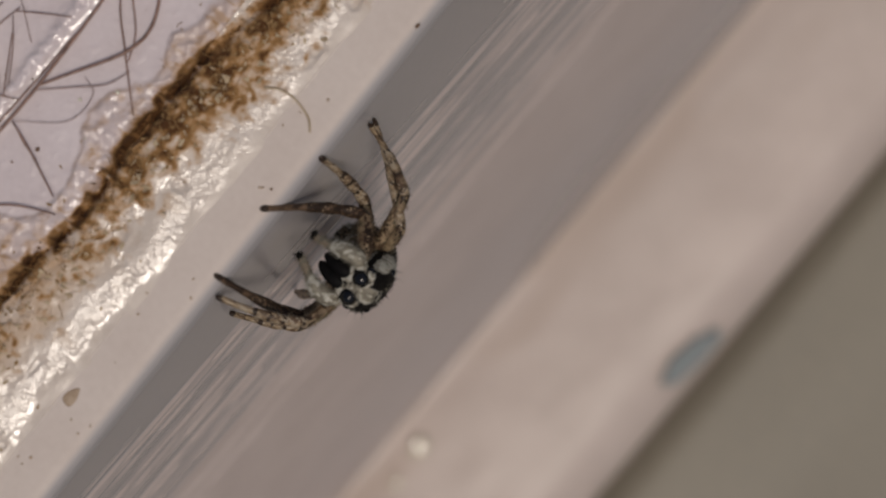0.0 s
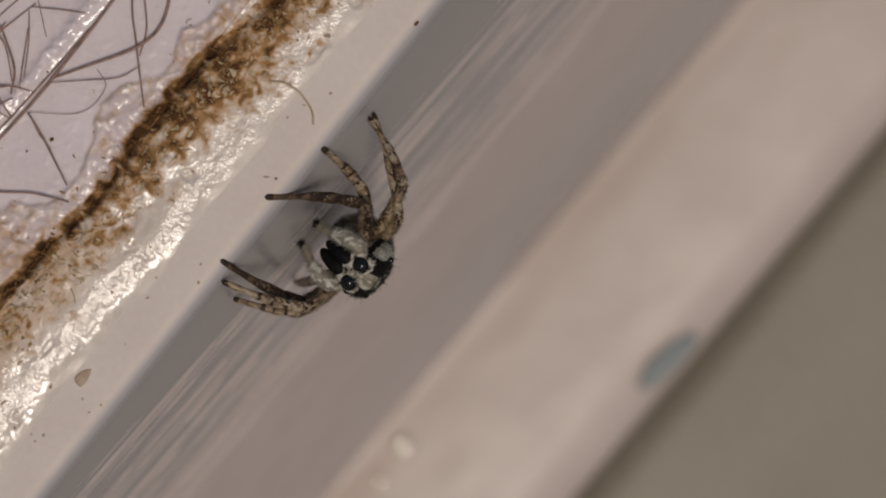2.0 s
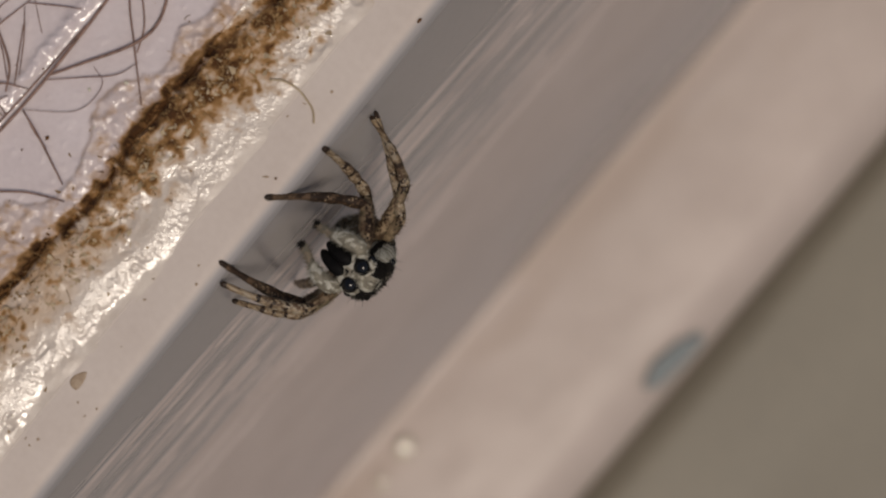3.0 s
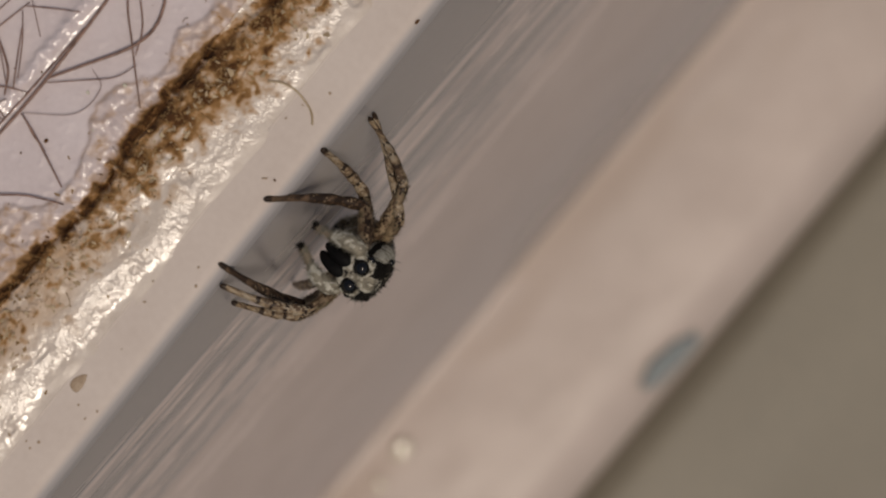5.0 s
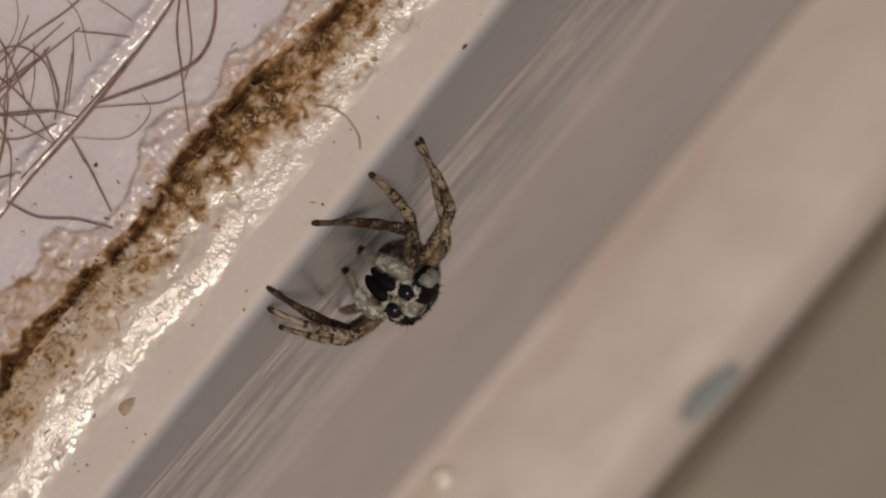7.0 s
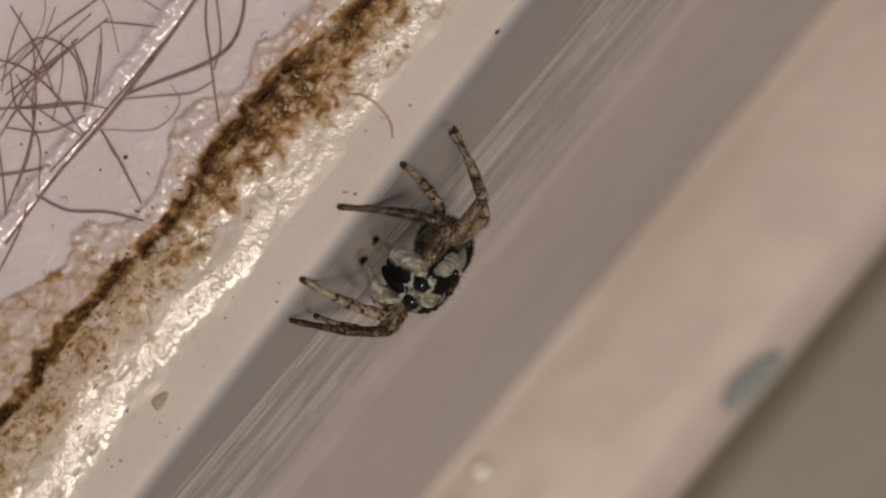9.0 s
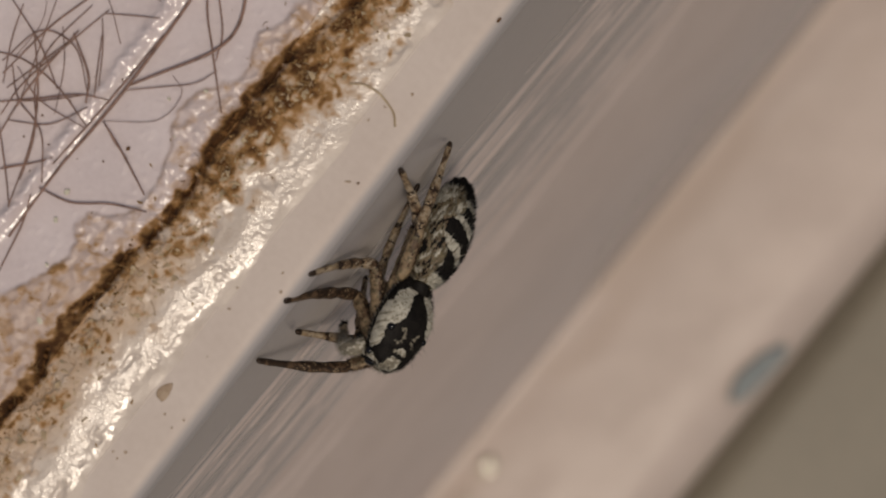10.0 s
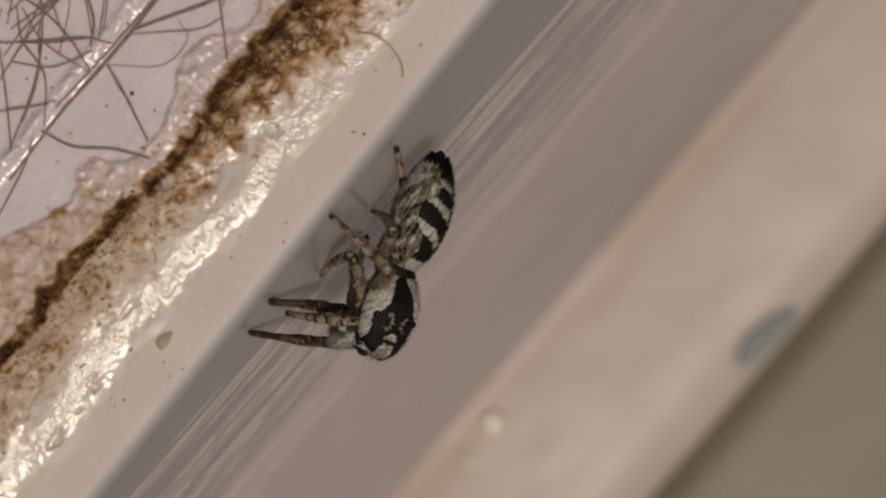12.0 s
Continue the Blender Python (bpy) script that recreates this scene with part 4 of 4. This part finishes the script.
def motions():
    """The spider waits facing up, then swings round and walks down along the board."""
    away, edge = Vector((1, 0, 0)), Vector((0, 0, 1))
    times = [0, 6.2, 8.9, 9, 9.2, 9.4, 9.6, 10, 10.3, 10.5, 10.6, 11, 11.5, 12]
    places = [(-1.03, -1.77, -1.74), (-1.03, -1.77, -1.74), (-1.23, -1.84, -1.74), (-1.42, -1.91, -1.75), (-1.35, -2.68, -1.9), (-1.28, -3.07, -1.9), (-1.26, -3.45, -1.9), (-1.27, -3.61, -1.9), (-1.27, -3.61, -1.9), (-1.05, -3.91, -1.9), (-1.06, -3.94, -1.9), (-1.11, -4.02, -1.9), (-1.16, -4.03, -1.9), (-1.08, -4.49, -1.9)]
    headings = [(-0.06, -0.27, 0.96), (-0.06, -0.27, 0.96), (-0.05, -0.41, 0.91), (-0.05, -0.47, 0.88), (-0.03, -0.77, 0.63), (-0.07, -0.95, 0.3), (0.09, -0.99, 0.12), (0.16, -0.99, 0.03), (0.16, -0.99, 0.03), (0.29, -0.96, 0), (0.29, -0.96, 0), (0.34, -0.94, 0), (0.36, -0.93, 0), (0.33, -0.94, 0)]
    ups = [(1, 0.03, 0.06), (1, 0.03, 0.06), (1, 0.03, 0.1), (1, 0.03, 0.12), (0.9, 0.1, 0.35), (0.8, 0, 0.5), (0.66, 0, 0.75), (0.66, 0, 0.75), (0.66, 0, 0.75), (0.66, 0, 0.75), (0.66, 0, 0.75), (0.66, 0, 0.75), (0.66, 0, 0.75), (0.66, 0, 0.75)]
    tails = [(-0.42, 0.03, -0.9), (-0.42, 0.03, -0.9), (-0.42, 0.03, -0.9), (-0.28, 0.2, -0.93), (-0.2, 0.5, -0.84), (-0.3, 0.7, -0.65), (-0.42, 0.82, -0.42), (-0.26, 0.94, -0.25), (-0.26, 0.94, -0.25), (-0.26, 0.95, 0), (-0.3, 0.94, 0), (-0.3, 0.94, 0), (-0.3, 0.94, 0), (-0.33, 0.93, 0)]
    tail_ups = [(1, 0, 0), (1, 0, 0), (1, 0, 0), (1, 0, 0), (1, 0, 0), (1, 0, 0.08), (1, 0, 0.08), (1, 0, 0.08), (1, 0, 0.08), (1, 0, 0.08), (1, 0, 0.08), (1, 0, 0.08), (1, 0, 0.08), (1, 0, 0.08)]
    beats = [0.0] + [round(6.2 + 0.3 * k, 1) for k in range(9)] + [round(8.8 + 0.1 * k, 1) for k in range(33)]

    def between(values, t):
        """Values given at the stances, at any time; the middle of each stretch goes fastest."""
        n = max(i for i, s in enumerate(times[:-1]) if s <= t + 1e-6)
        u = min(max((t - times[n]) / (times[n + 1] - times[n]), 0), 1)
        return Vector(values[n]).lerp(Vector(values[n + 1]), u * u * (3 - 2 * u) if 0 < n else 0)

    body_rows = []
    for t in beats:
        p, f, u = between(places, t), between(headings, t), between(ups, t)
        body_rows.append((t, frame_of(p, f, u)))
    walk(spider, body_rows)
    waist = Vector((0, -1.15, 0.0)) * MM
    tail_rows = []
    for t, m in body_rows:
        d, up = between(tails, t), between(tail_ups, t)
        turn = m.to_3x3().inverted()
        q = frame_of((0, 0, 0), turn @ -Vector(d), turn @ Vector(up))
        q.translation = waist
        tail_rows.append((t, q))
    walk(abdomen, tail_rows)
    feet = {}
    feet["right_1"] = [(-4.02, -1.97, 0.05), (-4.02, -1.97, 0.05), (-4.02, -1.97, 0.05), (-4.26, -1.95, 0.07), (-4.26, -1.96, 0.07), (-3.75, -3.4, 0.3), (-3.78, -4.76, -0.06), (-3.79, -4.8, -0.05), (-3.79, -4.8, -0.05), (-3.5, -6.31, -0.68), (-3.5, -6.29, -0.68), (-3.5, -6.29, -0.68), (-3.5, -6.28, -0.66), (-3.45, -6.1, -0.98)]
    feet["right_2"] = [(-3.69, -0.1, -0.15), (-3.69, -0.1, -0.15), (-3.69, -0.1, -0.15), (-3.7, -0.14, -0.13), (-3.85, -1.48, -0.02), (-3.8, -1.5, -0.05), (-3.77, -1.56, -0.08), (-3.71, -3.92, -0.13), (-3.71, -3.92, -0.13), (-3.23, -5.45, -2.2), (-3.21, -5.43, -2.33), (-3.26, -5.39, -2.03), (-3.3, -5.32, -1.82), (-3.01, -4.94, -3.46)]
    feet["right_3"] = [(-3.37, 1.28, -1.43), (-3.37, 1.28, -1.43), (-3.37, 1.28, -1.43), (-3.34, 1.28, -1.59), (-3.25, 1.16, -2.12), (-3.4, 0.6, -0.6), (-3.51, -0.49, -0.64), (-3.53, -0.51, -0.49), (-3.53, -0.51, -0.49), (-3.7, -3.9, -0.13), (-3.65, -3.96, -0.19), (-3.65, -3.96, -0.19), (-3.69, -3.95, -0.15), (-3.56, -3.49, -0.37)]
    feet["right_4"] = [(-3.36, 1.46, -1.47), (-3.36, 1.46, -1.47), (-3.36, 1.46, -1.47), (-3.33, 1.44, -1.63), (-3.35, 1.39, -1.51), (-3.11, 1.2, -2.86), (-3.06, 1.09, -3.16), (-3.12, 0.89, -2.84), (-3.12, 0.89, -2.84), (-3, -2.76, -3.5), (-2.99, -2.74, -3.58), (-3.01, -2.75, -3.47), (-3.05, -2.81, -3.25), (-3.02, -2.82, -3.41)]
    feet["left_1"] = [(-3.9, -3.88, 0.01), (-3.9, -3.88, 0.01), (-3.9, -3.88, 0.01), (-3.52, -4.87, -0.55), (-3.57, -5.72, -0.35), (-3.6, -5.79, -0.15), (-3.42, -6.45, -1.11), (-3.49, -6.41, -0.74), (-3.49, -6.41, -0.74), (-2.2, -7.4, -1.5), (-3.29, -6.98, -1.9), (-3.29, -6.98, -1.9), (-3.31, -6.95, -1.74), (-3.39, -7.03, -1.32)]
    feet["left_2"] = [(-3.58, -4.28, -0.3), (-3.58, -4.28, -0.3), (-3.58, -4.28, -0.3), (-3.91, -3.85, 0.02), (-3.4, -5.36, -1.24), (-3.38, -5.5, -1.35), (-3.39, -5.56, -1.28), (-3.25, -5.37, -2.12), (-3.25, -5.37, -2.12), (-3.09, -5.6, -3), (-3.09, -6, -3), (-3.09, -6, -3), (-3.09, -6.1, -3), (-3.09, -6.2, -3)]
    feet["left_3"] = [(-3.2, -4.6, -2.4), (-3.2, -4.6, -2.4), (-3.2, -4.6, -2.4), (-3.22, -4.51, -2.29), (-3.19, -4.52, -2.41), (-3.09, -4.2, -3), (-2.92, -3.8, -3.99), (-2.85, -3.2, -4.39), (-2.85, -3.2, -4.39), (-2.81, -3.2, -4.59), (-2.81, -3.2, -4.59), (-2.81, -3.2, -4.59), (-2.81, -3.3, -4.59), (-2.81, -3.4, -4.59)]
    feet["left_4"] = [(-2.4, -3.4, -6.4), (-2.4, -3.4, -6.4), (-2.4, -3.4, -6.4), (-2.4, -3.4, -6.4), (-2.4, -3.4, -6.4), (-2.6, -2.2, -5.8), (-2.74, -1.2, -4.99), (-3.11, -0.45, -2.92), (-3.11, -0.45, -2.92), (-3.53, -0.58, -0.49), (-3.53, -0.59, -0.49), (-3.53, -0.59, -0.49), (-3.38, -1.04, -1.34), (-3.41, -1.15, -1.18)]
    poles = {}
    poles["right_1"] = [(-0.31, 0.85, -0.42), (-0.31, 0.85, -0.42), (-0.31, 0.85, -0.42), (0.03, 0.99, 0.14), (0.13, 0.9, -0.43), (-0.51, 0.62, -0.6), (-0.65, 0.47, -0.6), (-0.62, 0.52, -0.59), (-0.27, 0.96, -0.05), (-0.35, -0.2, -0.91), (-0.34, -0.23, -0.91), (-0.33, -0.26, -0.91), (-0.31, -0.3, -0.9), (-0.41, 0.05, -0.91)]
    poles["right_2"] = [(-0.11, 0.6, -0.79), (-0.11, 0.6, -0.79), (-0.11, 0.6, -0.79), (-0.01, 0.64, -0.77), (0.15, 0.88, -0.45), (-0.09, 0.63, -0.77), (0.13, 0.69, -0.71), (-0.33, 0.87, -0.36), (0.37, 0.82, 0.43), (-0.05, -0.22, 0.97), (-0.09, -0.28, 0.96), (0.01, -0.21, 0.98), (0.09, -0.14, 0.99), (-0.56, 0.67, 0.48)]
    poles["right_3"] = [(0.67, 0.39, 0.63), (0.67, 0.39, 0.63), (0.67, 0.39, 0.63), (0.71, 0.35, 0.61), (0.72, 0.35, 0.59), (0.79, 0.17, 0.59), (0.26, 0.55, -0.8), (0.3, 0.55, -0.78), (0.65, 0.6, -0.46), (0.65, 0.09, 0.75), (0.64, 0.13, 0.76), (0.66, 0.15, 0.74), (0.67, 0.18, 0.72), (0.68, 0.18, 0.71)]
    poles["right_4"] = [(0.6, 0.16, 0.78), (0.6, 0.16, 0.78), (0.6, 0.16, 0.78), (0.53, 0.53, -0.65), (0.66, 0.48, -0.58), (0.64, 0.44, 0.63), (0.32, 0.39, 0.86), (-0.02, 0.25, 0.97), (-0.38, 0.12, 0.92), (-0.75, 0.25, 0.61), (-0.7, 0.41, 0.58), (-0.59, 0.54, 0.6), (-0.6, 0.46, 0.65), (-0.26, 0.71, 0.65)]
    poles["left_1"] = [(0.13, -0.75, -0.65), (0.13, -0.75, -0.65), (0.13, -0.75, -0.65), (0.44, -0.59, -0.68), (0.12, -0.63, -0.77), (-0.05, -0.69, -0.72), (-0.19, -0.29, -0.94), (-0.02, -0.58, -0.81), (-0.12, -0.5, -0.86), (-0.1, -0.24, -0.96), (0.05, -0.24, -0.97), (0.12, -0.32, -0.94), (0.16, -0.41, -0.9), (-0.08, -0.38, -0.92)]
    poles["left_2"] = [(0.73, -0.61, 0.3), (0.73, -0.61, 0.3), (0.73, -0.61, 0.3), (0.72, -0.49, 0.49), (0.15, -0.51, -0.85), (-0.14, -0.33, -0.93), (-0.12, -0.41, -0.9), (-0.01, -0.2, -0.98), (0.55, -0.81, -0.22), (0.17, -0.53, 0.83), (0.26, -0.53, 0.81), (0.14, -0.43, 0.89), (0.19, -0.45, 0.87), (-0.11, -0.18, 0.98)]
    poles["left_3"] = [(0.51, -0.36, -0.78), (0.51, -0.36, -0.78), (0.51, -0.36, -0.78), (0.54, -0.38, -0.75), (0.2, -0.31, -0.93), (0.51, -0.77, 0.37), (0.31, -0.95, 0.11), (0.13, -0.99, -0.09), (0.13, -0.99, -0.09), (0.06, -0.99, -0.16), (0.06, -0.98, -0.17), (0.04, -0.98, -0.19), (0.06, -0.98, -0.16), (-0.01, -0.96, -0.27)]
    poles["left_4"] = [(-0.44, -0.78, 0.45), (-0.44, -0.78, 0.45), (-0.44, -0.78, 0.45), (-0.46, -0.78, 0.43), (-0.48, -0.79, 0.38), (-0.53, -0.83, 0.19), (-0.55, -0.83, -0.13), (-0.57, -0.58, -0.58), (-0.3, -0.43, -0.85), (-0.26, 0.43, -0.86), (-0.34, 0.36, -0.87), (-0.4, 0.3, -0.87), (-0.29, 0.19, -0.94), (-0.16, 0.33, -0.93)]
    for name, (hip, upper, lower, _) in LEGS.items():
        thigh, shin = LEG_PARTS[name]
        thigh_rows, shin_rows = [], []
        for t, m in body_rows:
            foot, pole = between(feet[name], t), between(poles[name], t)
            a, b = leg_poses(m, hip, foot, upper, lower, pole)
            thigh_rows.append((t, a))
            shin_rows.append((t, b))
        walk(thigh, thigh_rows)
        walk(shin, shin_rows)


motions()
